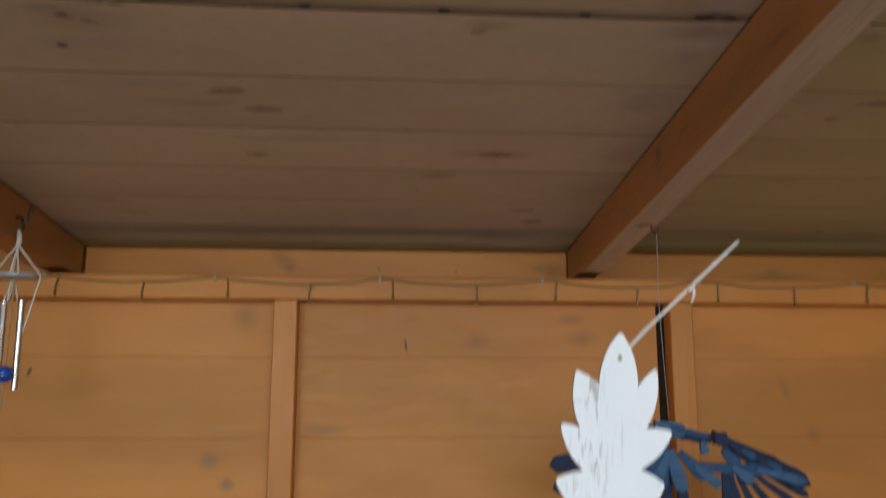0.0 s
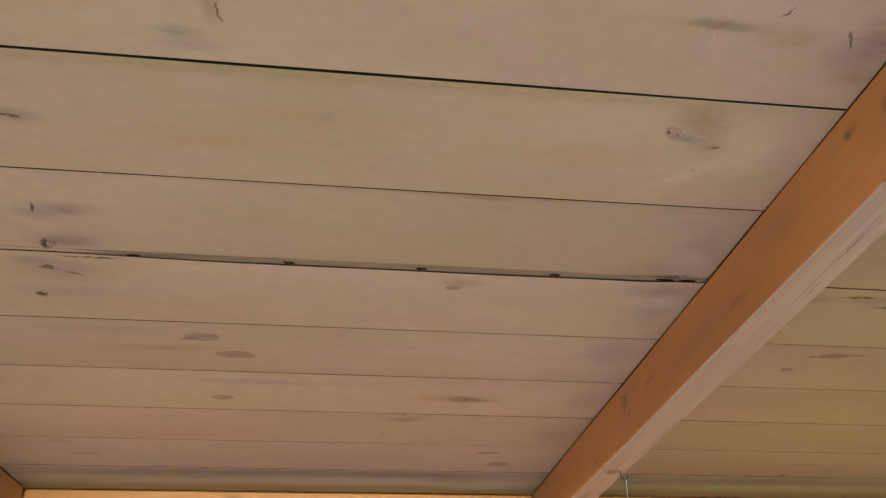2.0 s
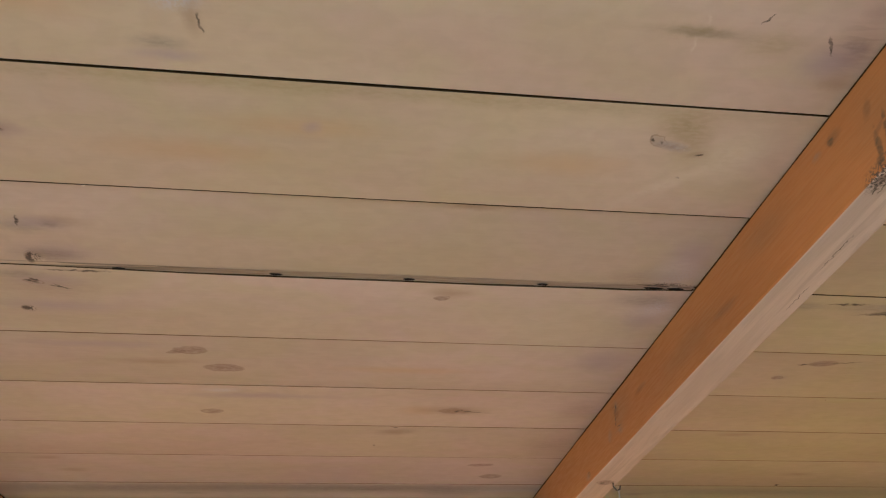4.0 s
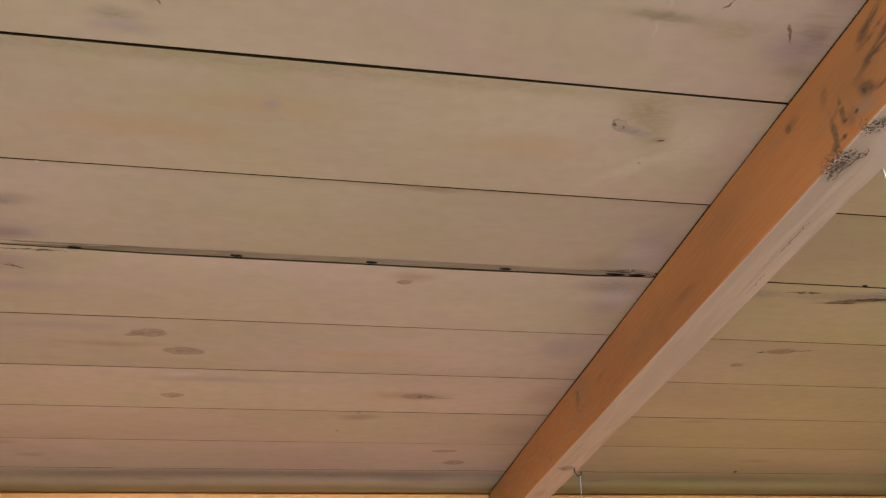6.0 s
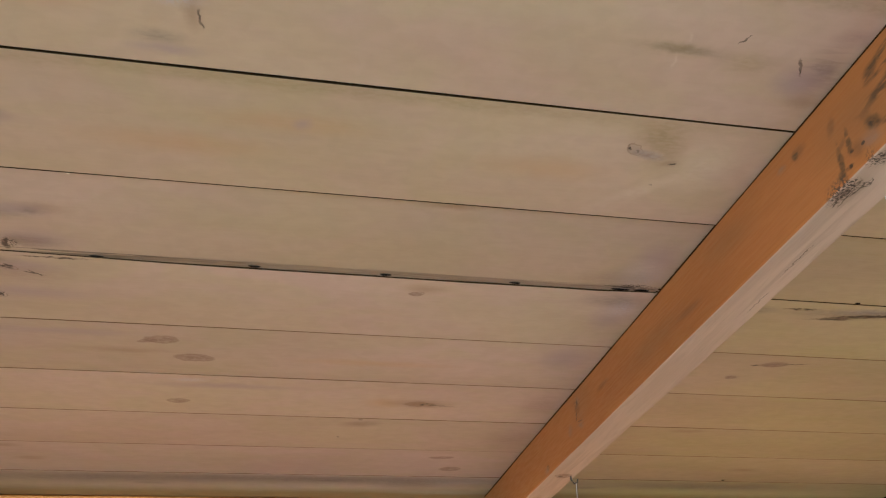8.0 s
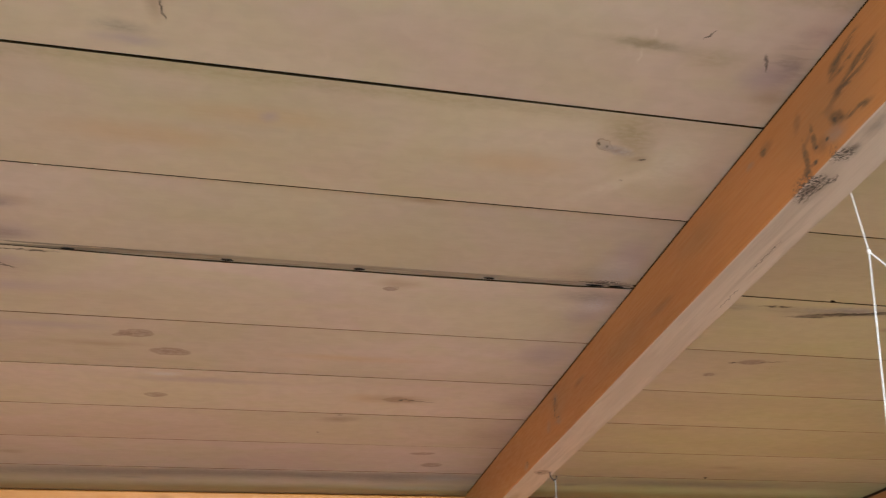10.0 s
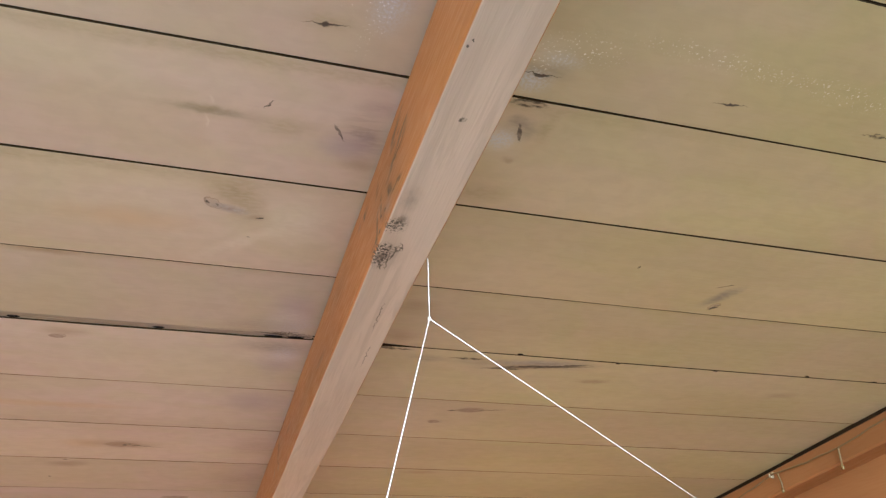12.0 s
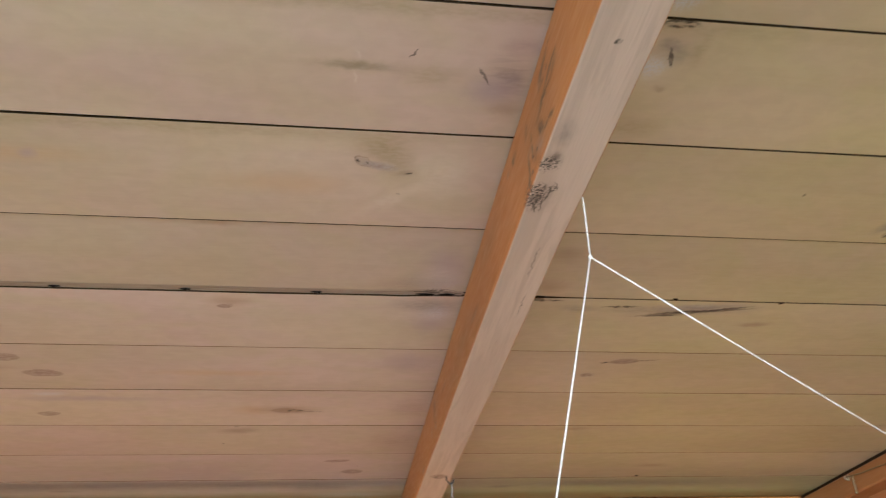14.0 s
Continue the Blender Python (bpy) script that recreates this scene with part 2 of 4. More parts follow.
def rod(points, radius, sides=8, bm=None, taper=None):
    """A round rod, cord or wire along points."""
    bm = bm or bmesh.new()
    pts = [Vector(p) for p in points]
    rings = []
    for i, p in enumerate(pts):
        d = (pts[min(i + 1, len(pts) - 1)] - pts[max(i - 1, 0)]).normalized()
        a = d.orthogonal().normalized() if i == 0 else (a - d * a.dot(d)).normalized()
        b = d.cross(a)
        r = radius * (taper[i] if taper else 1.0)
        rings.append([bm.verts.new(p + (a * math.cos(k) + b * math.sin(k)) * r) for k in (2 * math.pi * j / sides for j in range(sides))])
    for r0, r1 in zip(rings, rings[1:]):
        for j in range(sides):
            bm.faces.new((r0[j], r0[(j + 1) % sides], r1[(j + 1) % sides], r1[j]))
    bm.faces.new(rings[0]), bm.faces.new(rings[-1][::-1])
    return bm


def ball(at, r, squash=(1, 1, 1), bm=None, u=12, v=8):
    bm = bm or bmesh.new()
    bmesh.ops.create_uvsphere(bm, u_segments=u, v_segments=v, radius=r, matrix=Matrix.LocRotScale(at, None, squash))
    return bm


def slab(outline, thick, bevel=0.0):
    """A flat cut-out with rounded edges: outline in x and z, thickness along y."""
    bm = bmesh.new()
    f = bm.faces.new([bm.verts.new((x, -thick / 2, z)) for x, z in outline])
    got = bmesh.ops.extrude_face_region(bm, geom=[f])
    bmesh.ops.translate(bm, vec=(0, thick, 0), verts=[v for v in got["geom"] if isinstance(v, bmesh.types.BMVert)])
    if bevel:
        flat = [e for e in bm.edges if abs(e.verts[0].co.y - e.verts[1].co.y) < 1e-6]
        bmesh.ops.bevel(bm, geom=flat, offset=bevel, segments=2, affect="EDGES", profile=0.6)
    return bm


def empty(name, at=(0, 0, 0), **tags):
    ob = new(name)
    ob.empty_display_size = 0.05
    ob.matrix_basis = at if isinstance(at, Matrix) else Matrix.Translation(at)
    return tagged(ob, **tags)


# ---- the roof: local x along the eaves, y up the slope from the back wall, z down into the room ----
SLOPE = 5.843
ROOF = pose(0, 2.0, 1.95, 0, 0, 0) @ Matrix(((1, 0, 0, 0), (0, -math.cos(radians(SLOPE)), -math.sin(radians(SLOPE)), 0), (0, math.sin(radians(SLOPE)), -math.cos(radians(SLOPE)), 0), (0, 0, 0, 1)))
LEFT, RIGHT = -1.75, 1.317
FRONT = 2.62
R_LEFT, R_W, R_H = 0.400, 0.046, 0.081


def under(u, v, off=0.0):
    return ROOF @ Vector((u, v, off))


JOINTS = [0.0, 0.157, 0.3095, 0.4545, 0.5986, 0.7436, 0.8935, 1.0335, 1.1793, 1.3224, 1.4695, 1.6145, 1.7595, 1.9045, 2.0495, 2.1945, 2.3395, 2.4845, FRONT]
# half gaps at each joint
GAPS = {0: 0.0002, 1: 0.0005, 2: 0.0006, 3: 0.0007, 4: 0.0007, 5: 0.0008, 6: 0.0005, 7: 0.0008, 8: 0.0008, 9: 0.0007, 10: 0.0007}
# haze and lilac beside the rafter: a sky reflection put into the colour
MARKS = {
    # first mark: a broad olive-brown band, darker towards the back edge
    0: [("back_brown", 0.2, 0.0, 2.6, 0.085, 0), ("haze", 0.30, 0.125, 0.16, 0.02, 0), ("grey", 0.0, 0.135, 0.6, 0.022, 0), ("haze", 0.30, 0.05, 0.12, 0.02, 0), ("grey", 0.08, 0.122, 0.035, 0.010, 0), ("grey", 0.077, 0.046, 0.022, 0.014, 15), ("grey", -0.251, 0.094, 0.035, 0.010, 0), ("grey", 0.60, 0.10, 0.04, 0.012, 5),
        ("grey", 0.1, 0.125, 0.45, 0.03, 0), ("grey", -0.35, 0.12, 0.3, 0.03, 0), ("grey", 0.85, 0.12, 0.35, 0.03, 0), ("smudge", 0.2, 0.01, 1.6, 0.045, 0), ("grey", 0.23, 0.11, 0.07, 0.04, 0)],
    1: [("oval", 0.263, 0.27, 0.022, 0.007, 6), ("oval", 0.292, 0.206, 0.020, 0.013, 0), ("smudge", -0.428, 0.227, 0.03, 0.012, 0), ("smudge", 0.874, 0.235, 0.035, 0.012, 0), ("dark", 0.868, 0.166, 0.006, 0.006, 0), ("smudge", -0.455, 0.29, 0.03, 0.01, 0)],
    2: [("grey", 0.104, 0.431, 0.030, 0.014, 8), ("smudge", 0.101, 0.429, 0.035, 0.014, 8), ("dark", 0.101, 0.449, 0.004, 0.003, 0), ("dark", 0.072, 0.368, 0.003, 0.003, 0), ("smudge", 0.66, 0.44, 0.04, 0.009, 0), ("purple", 0.36, 0.38, 0.05, 0.05, 0)],
    3: [("haze", -0.1475, 0.582, 0.03, 0.008, 0), ("amber", 0.13, 0.522, 0.035, 0.02, 0), ("grey", 0.184, 0.5205, 0.028, 0.012, 0), ("oval", 0.182, 0.5205, 0.022, 0.010, 0), ("ink", 0.1855, 0.5185, 0.004, 0.004, 0), ("lilac", -0.1, 0.565, 0.12, 0.012, 0), ("swirl", 0.185, 0.522, 0.055, 0.020, 0), ("oval", -0.168, 0.505, 0.015, 0.008, 0), ("smudge", 0.179, 0.522, 0.058, 0.020, 0), ("dark", 0.190, 0.522, 0.006, 0.004, 20), ("dark", 0.203, 0.519, 0.009, 0.003, -10), ("line", 0.22, 0.516, 0.02, 0.0018, -4), ("purple", 0.37, 0.53, 0.04, 0.04, 0)],
    4: [("oval", -0.172, 0.704, 0.020, 0.011, 4), ("oval", -0.19, 0.699, 0.012, 0.005, 12), ("lilac", -0.28, 0.715, 0.10, 0.012, 0), ("lilac", 0.35, 0.70, 0.04, 0.04, 0), ("amber", 0.1, 0.66, 0.12, 0.012, 0), ("oval", -0.137, 0.654, 0.024, 0.011, -2), ("grey", 0.656, 0.714, 0.026, 0.010, 8), ("ink", 0.632, 0.709, 0.008, 0.0022, 10), ("oval", 0.658, 0.714, 0.020, 0.0075, 8), ("swirl", 0.654, 0.713, 0.034, 0.014, 8), ("line", 0.69, 0.718, 0.022, 0.002, 8), ("grey", 0.618, 0.666, 0.013, 0.008, 0), ("oval", 0.616, 0.666, 0.009, 0.005, 0), ("smudge", -0.22, 0.67, 0.07, 0.01, 0)],
    5: [("lilac", -0.295, 0.865, 0.05, 0.016, 0), ("lilac", -0.30, 0.81, 0.07, 0.016, 0), ("lilac", 0.366, 0.83, 0.03, 0.045, 0), ("haze", 0.372, 0.85, 0.02, 0.025, 0), ("dark", -0.26, 0.8855, 0.045, 0.0022, 0), ("haze", 0.70, 0.876, 0.06, 0.010, 6), ("ink", 0.660, 0.853, 0.030, 0.0022, 6), ("ink", 0.733, 0.8725, 0.048, 0.0028, 15), ("grey", 0.715, 0.878, 0.06, 0.010, 10), ("ink", 0.475, 0.8885, 0.030, 0.0026, 0), ("smudge", 0.793, 0.832, 0.022, 0.006, 6), ("eye", 0.122, 0.856, 0.009, 0.005, 8), ("oval", 0.121, 0.855, 0.007, 0.004, 0), ("smudge", 0.13, 0.868, 0.03, 0.012, 0), ("ink", -0.333, 0.802, 0.007, 0.0055, 0), ("fleck", -0.333, 0.802, 0.011, 0.009, 0), ("ink", -0.308, 0.8645, 0.006, 0.0028, -30), ("ink", -0.284, 0.8515, 0.011, 0.0012, -42), ("purple", -0.298, 0.850, 0.06, 0.024, 0), ("dark", -0.311, 0.861, 0.009, 0.0028, -25), ("eye", -0.309, 0.860, 0.010, 0.004, -15), ("line", -0.286, 0.851, 0.012, 0.0022, -18), ("grey", -0.32, 0.875, 0.03, 0.01, 0),
        ("grey", 0.36, 0.868, 0.05, 0.02, 0), ("grey", 0.71, 0.868, 0.10, 0.012, 8), ("line", 0.70, 0.864, 0.08, 0.0065, 10), ("dark", 0.69, 0.865, 0.055, 0.0035, 9), ("dark", 0.60, 0.874, 0.03, 0.0035, 4), ("dark", 0.50, 0.886, 0.03, 0.0030, 0), ("grey", 0.66, 0.872, 0.09, 0.012, 6), ("grey", 0.55, 0.868, 0.03, 0.012, 0), ("pale", 0.36, 0.84, 0.05, 0.02, 0), ("smudge", 1.108, 0.83, 0.03, 0.012, 10), ("smudge", 0.80, 0.835, 0.03, 0.008, 4)],
    6: [("dark", 0.350, 0.8985, 0.024, 0.004, -3), ("grey", 0.34, 0.900, 0.05, 0.007, 0), ("grey", 0.08, 0.8985, 0.05, 0.005, 0), ("grey", -0.06, 0.8985, 0.03, 0.005, 0), ("haze", 0.368, 0.925, 0.030, 0.032, 0), ("lilac", 0.37, 0.95, 0.03, 0.05, 0), ("fleck", 0.372, 0.902, 0.034, 0.006, -3), ("ink", 0.362, 0.9005, 0.016, 0.0045, -4), ("ink", 0.385, 0.8985, 0.016, 0.0028, -6), ("purple", 0.33, 0.915, 0.05, 0.016, 0), ("grey", -0.29, 0.965, 0.03, 0.014, 0), ("line", -0.293, 0.973, 0.0022, 0.010, -10), ("purple", -0.263, 0.970, 0.018, 0.008, 0), ("smudge", -0.255, 0.975, 0.03, 0.010, 0), ("ink", -0.301, 0.9045, 0.0045, 0.009, 12), ("ink", -0.2985, 0.914, 0.003, 0.005, -25), ("fleck", -0.297, 0.910, 0.010, 0.012, 0), ("pale", -0.290, 0.904, 0.004, 0.005, 0), ("lilac", -0.27, 0.92, 0.05, 0.02, 0), ("dark", -0.2922, 0.9737, 0.0025, 0.009, -10), ("lilac", -0.275, 0.97, 0.035, 0.014, 0), ("grey", -0.2638, 0.9684, 0.012, 0.007, 0), ("white", -0.219, 1.0325, 0.0022, 0.002, 0), ("umber", -0.301, 0.912, 0.004, 0.007, -20), ("purple", -0.275, 0.915, 0.03, 0.014, 0), ("green", -0.288, 0.913, 0.010, 0.008, 0), ("grey", -0.28, 0.915, 0.04, 0.014, 0), ("grey", 0.35, 0.925, 0.03, 0.022, 0), ("pale", 0.36, 0.935, 0.035, 0.025, 40), ("smudge", 0.13, 1.028, 0.03, 0.006, 0), ("smudge", 0.50, 0.99, 0.03, 0.02, 0), ("smudge", 0.50, 0.92, 0.025, 0.02, 0)],
    7: [("green", 0.0, 1.172, 0.55, 0.010, 0), ("amber", -0.03, 1.127, 0.085, 0.016, 0), ("lilac", -0.0186, 1.128, 0.011, 0.009, 10), ("amber", -0.12, 1.09, 0.10, 0.018, 0), ("amber", 0.20, 1.10, 0.07, 0.02, 0), ("dark", 0.306, 1.0887, 0.002, 0.002, 0), ("dark", -0.272, 1.104, 0.012, 0.003, -14), ("lilac", -0.265, 1.103, 0.022, 0.012, 0), ("green", 0.291, 1.155, 0.035, 0.022, 0), ("green", 0.30, 1.135, 0.02, 0.03, 20), ("eye", 0.271, 1.1365, 0.010, 0.006, -35), ("dark", 0.2645, 1.139, 0.0022, 0.006, 25), ("dark", 0.274, 1.1355, 0.002, 0.002, 0), ("haze", 0.287, 1.131, 0.018, 0.006, -12), ("grey", 0.283, 1.131, 0.020, 0.006, -10), ("purple", 0.285, 1.131, 0.016, 0.006, -14), ("smudge", 0.311, 1.122, 0.012, 0.005, 14), ("dark", 0.313, 1.122, 0.005, 0.002, 14), ("pale", 0.30, 1.082, 0.055, 0.010, 40), ("pale", 0.345, 1.12, 0.035, 0.04, 0), ("green", 0.283, 1.158, 0.022, 0.016, 0),
        ("grey", 0.842, 1.078, 0.030, 0.010, 58), ("grey", 0.840, 1.073, 0.030, 0.012, 58), ("eye", 0.846, 1.055, 0.008, 0.0045, 55), ("dark", 0.847, 1.052, 0.010, 0.004, 62), ("line", 0.833, 1.098, 0.012, 0.002, 30), ("dark", 0.712, 1.115, 0.002, 0.002, 0), ("smudge", -0.27, 1.105, 0.025, 0.012, 0)],
    8: [("haze", 0.490, 1.272, 0.018, 0.012, 0), ("green", 0.3, 1.315, 0.5, 0.010, 0), ("green", 0.258, 1.254, 0.050, 0.008, -2), ("grey", 0.262, 1.254, 0.032, 0.005, -2), ("line", 0.3035, 1.2705, 0.007, 0.0016, 62), ("line", 0.3625, 1.2505, 0.0026, 0.0110, 30), ("purple", 0.384, 1.246, 0.026, 0.030, 0), ("swirl", 0.380, 1.250, 0.024, 0.034, 10), ("purple", 0.388, 1.285, 0.02, 0.01, 0), ("green", 0.317, 1.249, 0.03, 0.016, 0), ("smudge", 0.388, 1.215, 0.025, 0.01, 0), ("haze", -0.108, 1.247, 0.022, 0.011, 0), ("smudge", -0.099, 1.233, 0.009, 0.018, 0), ("line", -0.0945, 1.228, 0.0022, 0.010, 8), ("grey", -0.125, 1.208, 0.024, 0.008, 0), ("lilac", -0.12, 1.197, 0.03, 0.008, 0), ("amber", -0.22, 1.235, 0.07, 0.016, 0),
        ("green", 0.259, 1.255, 0.026, 0.0055, -3), ("pale", 0.2605, 1.266, 0.0016, 0.007, 18), ("pale", 0.2575, 1.242, 0.0016, 0.008, 16), ("grey", 0.383, 1.250, 0.012, 0.010, 0), ("lilac", 0.37, 1.235, 0.03, 0.02, 0),
        ("grey", 0.508, 1.289, 0.018, 0.018, 0), ("pale", 0.495, 1.270, 0.022, 0.022, 0), ("line", 0.5060, 1.284, 0.0032, 0.012, 16), ("grey", 0.500, 1.297, 0.010, 0.007, 0), ("haze", 0.494, 1.274, 0.016, 0.014, 0), ("green", 0.527, 1.294, 0.008, 0.022, 0), ("smudge", 0.509, 1.250, 0.007, 0.005, 0), ("green", 0.502, 1.20, 0.03, 0.016, 10), ("dark", 0.50, 1.318, 0.022, 0.005, 0)],
    9: [("ink", 0.332, 1.3572, 0.009, 0.0022, 2), ("ink", 0.498, 1.3480, 0.010, 0.0022, 0), ("ink", 0.664, 1.3540, 0.009, 0.0020, 2), ("ink", 0.3315, 1.3575, 0.0030, 0.0034, 0), ("ink", 0.664, 1.354, 0.0022, 0.003, 0), ("dark", 0.817, 1.3500, 0.010, 0.0034, 0), ("dark", 0.18, 1.3520, 0.009, 0.0030, 0), ("haze", 0.508, 1.366, 0.022, 0.010, 0), ("haze", 0.488, 1.343, 0.014, 0.010, 0), ("haze", 0.372, 1.388, 0.016, 0.034, 0), ("line", 0.332, 1.3575, 0.017, 0.0012, 4), ("line", 0.498, 1.349, 0.017, 0.0012, 2), ("line", 0.664, 1.354, 0.017, 0.0012, 4), ("line", 0.817, 1.35, 0.017, 0.0012, 2), ("green", 0.332, 1.36, 0.02, 0.010, 0), ("grey", 0.498, 1.352, 0.028, 0.012, 0), ("pale", 0.49, 1.372, 0.03, 0.02, 0), ("chips", 0.366, 1.372, 0.012, 0.050, -8), ("chips", 0.352, 1.39, 0.035, 0.02, 0), ("haze", 0.494, 1.340, 0.018, 0.016, 0), ("chips", 0.504, 1.375, 0.018, 0.010, 0), ("chips", 0.490, 1.365, 0.012, 0.008, 0), ("chips", 0.52, 1.380, 0.05, 0.022, 0), ("chips", 0.64, 1.394, 0.12, 0.014, -4), ("chips", 0.76, 1.385, 0.08, 0.016, -6), ("chips", 0.49, 1.362, 0.025, 0.02, 0), ("line", 0.18, 1.352, 0.012, 0.002, 0), ("green", 0.18, 1.36, 0.02, 0.01, 0)],
}
SPLIT = 6  # the joint that has opened on one side of the rafter


def edges(i, u):
    """Lower and upper edge of board i at u."""
    def half(j):
        g = GAPS.get(j, 0.0008)
        g *= 1.2 - 0.55 * u if j in (8, 9) else 1.0
        g *= 1.0 + 0.45 * noise.noise((u * 3.1, j * 7.7, 0))
        if j == SPLIT and u < R_LEFT:
            g = 0.0058 * min(1.0, max(0.12, (u + 0.33) / 0.2)) * (1 + 0.25 * noise.noise((u * 9, 2, 0))) * min(1.0, max(0.4, (R_LEFT - u) / 0.06))
        if j == SPLIT and R_LEFT + R_W <= u < 0.56:
            g = 0.0042 * max(0.2, 1 - abs(u - 0.47) / 0.06)
        return max(g, 0.0002)
    w = 0.0004 * noise.noise((u * 2.0, i * 5.1, 3)), 0.0004 * noise.noise((u * 2.0, (i + 1) * 5.1, 3))
    return JOINTS[i] + half(i) + w[0], JOINTS[i + 1] - half(i + 1) + w[1]


def ceiling_boards():
    bm = bmesh.new()
    n = 78
    us = [LEFT + (RIGHT + 0.05 - LEFT) * k / n for k in range(n + 1)]
    us = sorted(us + [R_LEFT - 0.001, R_LEFT + 0.001, 0.47, 0.52])
    for i in range(len(JOINTS) - 1):
        proud = (0.0009 if i > 5 else 0.0003) * noise.noise((i * 3.3, 1.5, 0))
        rings = []
        for u in us:
            lo, hi = edges(i, u)
            cup = proud + 0.0005 * noise.noise((u * 1.7, i * 2.2, 8))
            sec = [(lo, -0.016), (lo, cup - 0.0004), (lo + 0.0004, cup), ((lo + hi) / 2, cup + 0.0003), (hi - 0.0004, cup), (hi, cup - 0.0004), (hi, -0.016)]
            rings.append([bm.verts.new((u, v, z)) for v, z in sec])
        for a, b in zip(rings, rings[1:]):
            for k in range(6):
                f = bm.faces.new((a[k], a[k + 1], b[k + 1], b[k]))
                f.material_index = min(i, 10) if k in (2, 3) else 11 if i == SPLIT and k == 1 and b[0].co.x < R_LEFT else 14 if (i if k < 2 else i + 1) < SPLIT else 12
    # tongues, set back in the joints
    for j in range(1, len(JOINTS) - 1):
        rows = []
        for u in us:
            deep = (-0.0019, 0.0001) if j == SPLIT and u < R_LEFT + 0.01 else (-0.0014, -0.0014) if j < SPLIT else (-0.013, -0.013)
            rows.append([bm.verts.new((u, JOINTS[j] + d, z + 0.0006 * noise.noise((u * 14, j, d * 90)))) for d, z in ((-0.008, deep[0]), (-0.0005, sum(deep) / 2), (0.008, deep[1]))])
        for (u0, r0), (u1, r1) in zip(zip(us, rows), zip(us[1:], rows[1:])):
            for k in range(2):
                f = bm.faces.new((r0[k], r0[k + 1], r1[k + 1], r1[k]))
                f.material_index = 11 if (j == SPLIT and u1 <= R_LEFT) else 14 if j < SPLIT else 12
    # nail heads, sunk in the joints and the wood; the last four stand in for the dark gap by the rafter
    for u, v, w in [(u, 0.8935, 0.009) for u in (-0.217, -0.059, 0.081, 0.228)] + [(0.354, 0.894, 0.016)] + [(0.6631, 0.8965, 0.0050), (0.804, 0.892, 0.0050), (0.9553, 0.8925, 0.0055), (1.1044, 0.897, 0.0055), (1.2258, 0.895, 0.0060)] + [(0.868, 0.166, 0.0028), (0.48, 0.894, 0.012), (0.380, 0.8945, 0.014), (0.462, 0.8945, 0.012), (0.497, 0.8938, 0.008)]:
        got = bmesh.ops.create_cone(bm, segments=10, radius1=0.0021, radius2=0.0016, depth=0.0010, cap_ends=True, matrix=Matrix.Translation((u, v, 0.0004)) @ Matrix.Diagonal((max(w, 0.0021) / 0.0027, 0.72 if w > 0.005 else 0.85, 1, 1)))
        for q in got["verts"]:
            q.co.x += 0.0016 * noise.noise((q.co.x * 300, q.co.y * 300, u)) * min(1.0, w / 0.006)
            q.co.y += 0.0009 * noise.noise((q.co.x * 260, q.co.y * 420, u + 5)) * min(1.0, w / 0.006)
        for f in {f for q in got["verts"] for f in q.link_faces}:
            f.material_index = 13
    return bm


tints = [(0.95, 1.0, 1.09), (0.93, 0.97, 1.06), (0.965, 0.985, 1.05), (0.985, 1.005, 1.07), (0.97, 0.99, 1.06), (0.98, 1.01, 1.08), (0.99, 1.0, 1.03), (1.01, 1.02, 1.01), (0.965, 1.0, 0.98), (0.98, 1.0, 0.98), (1.0, 1.0, 1.0)]
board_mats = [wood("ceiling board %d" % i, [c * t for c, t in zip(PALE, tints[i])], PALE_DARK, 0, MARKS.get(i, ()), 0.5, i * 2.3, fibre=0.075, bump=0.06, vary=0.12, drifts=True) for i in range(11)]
weathered = wood("weathered tongue", (0.52, 0.48, 0.465), (0.10, 0.095, 0.11), 0, rough=0.85, fibre=0.75, bump=0.4)
# near-black, so that open joints and gaps look unlit
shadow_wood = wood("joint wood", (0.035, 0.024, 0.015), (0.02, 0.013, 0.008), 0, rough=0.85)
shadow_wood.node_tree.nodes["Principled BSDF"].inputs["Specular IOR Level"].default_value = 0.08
joint_wood = wood("brown joint wood", (0.22, 0.145, 0.09), (0.14, 0.09, 0.055), 0, rough=0.85)
nail_and_gap = spotted("nail iron and gap black", (0.006, 0.006, 0.007), (0.012, 0.011, 0.011), 400, 0.95, 0.3, 0.0)
nail_and_gap.node_tree.nodes["Principled BSDF"].inputs["Specular IOR Level"].default_value = 0.08
ceiling = part("ceiling", ceiling_boards(), board_mats + [weathered, shadow_wood, nail_and_gap, joint_wood])
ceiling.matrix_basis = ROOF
tagged(ceiling, "pale stained tongue-and-groove pine ceiling boards with knots and dark joints", "ceiling", kind="structure")

roofing = spotted("roofing felt", (0.05, 0.05, 0.05), (0.08, 0.08, 0.08), 90)
# unseen sheet, added to keep light from coming through the joints
roof = part("roof", box(LEFT - 0.2, RIGHT + 0.25, -0.25, FRONT + 0.05, -0.045, -0.018, 0.003), roofing)
roof.matrix_basis = ROOF
tagged(roof, "unseen dark felt roof sheet added over the ceiling boards to block light", "roof", kind="structure")

# ---- rafters ----


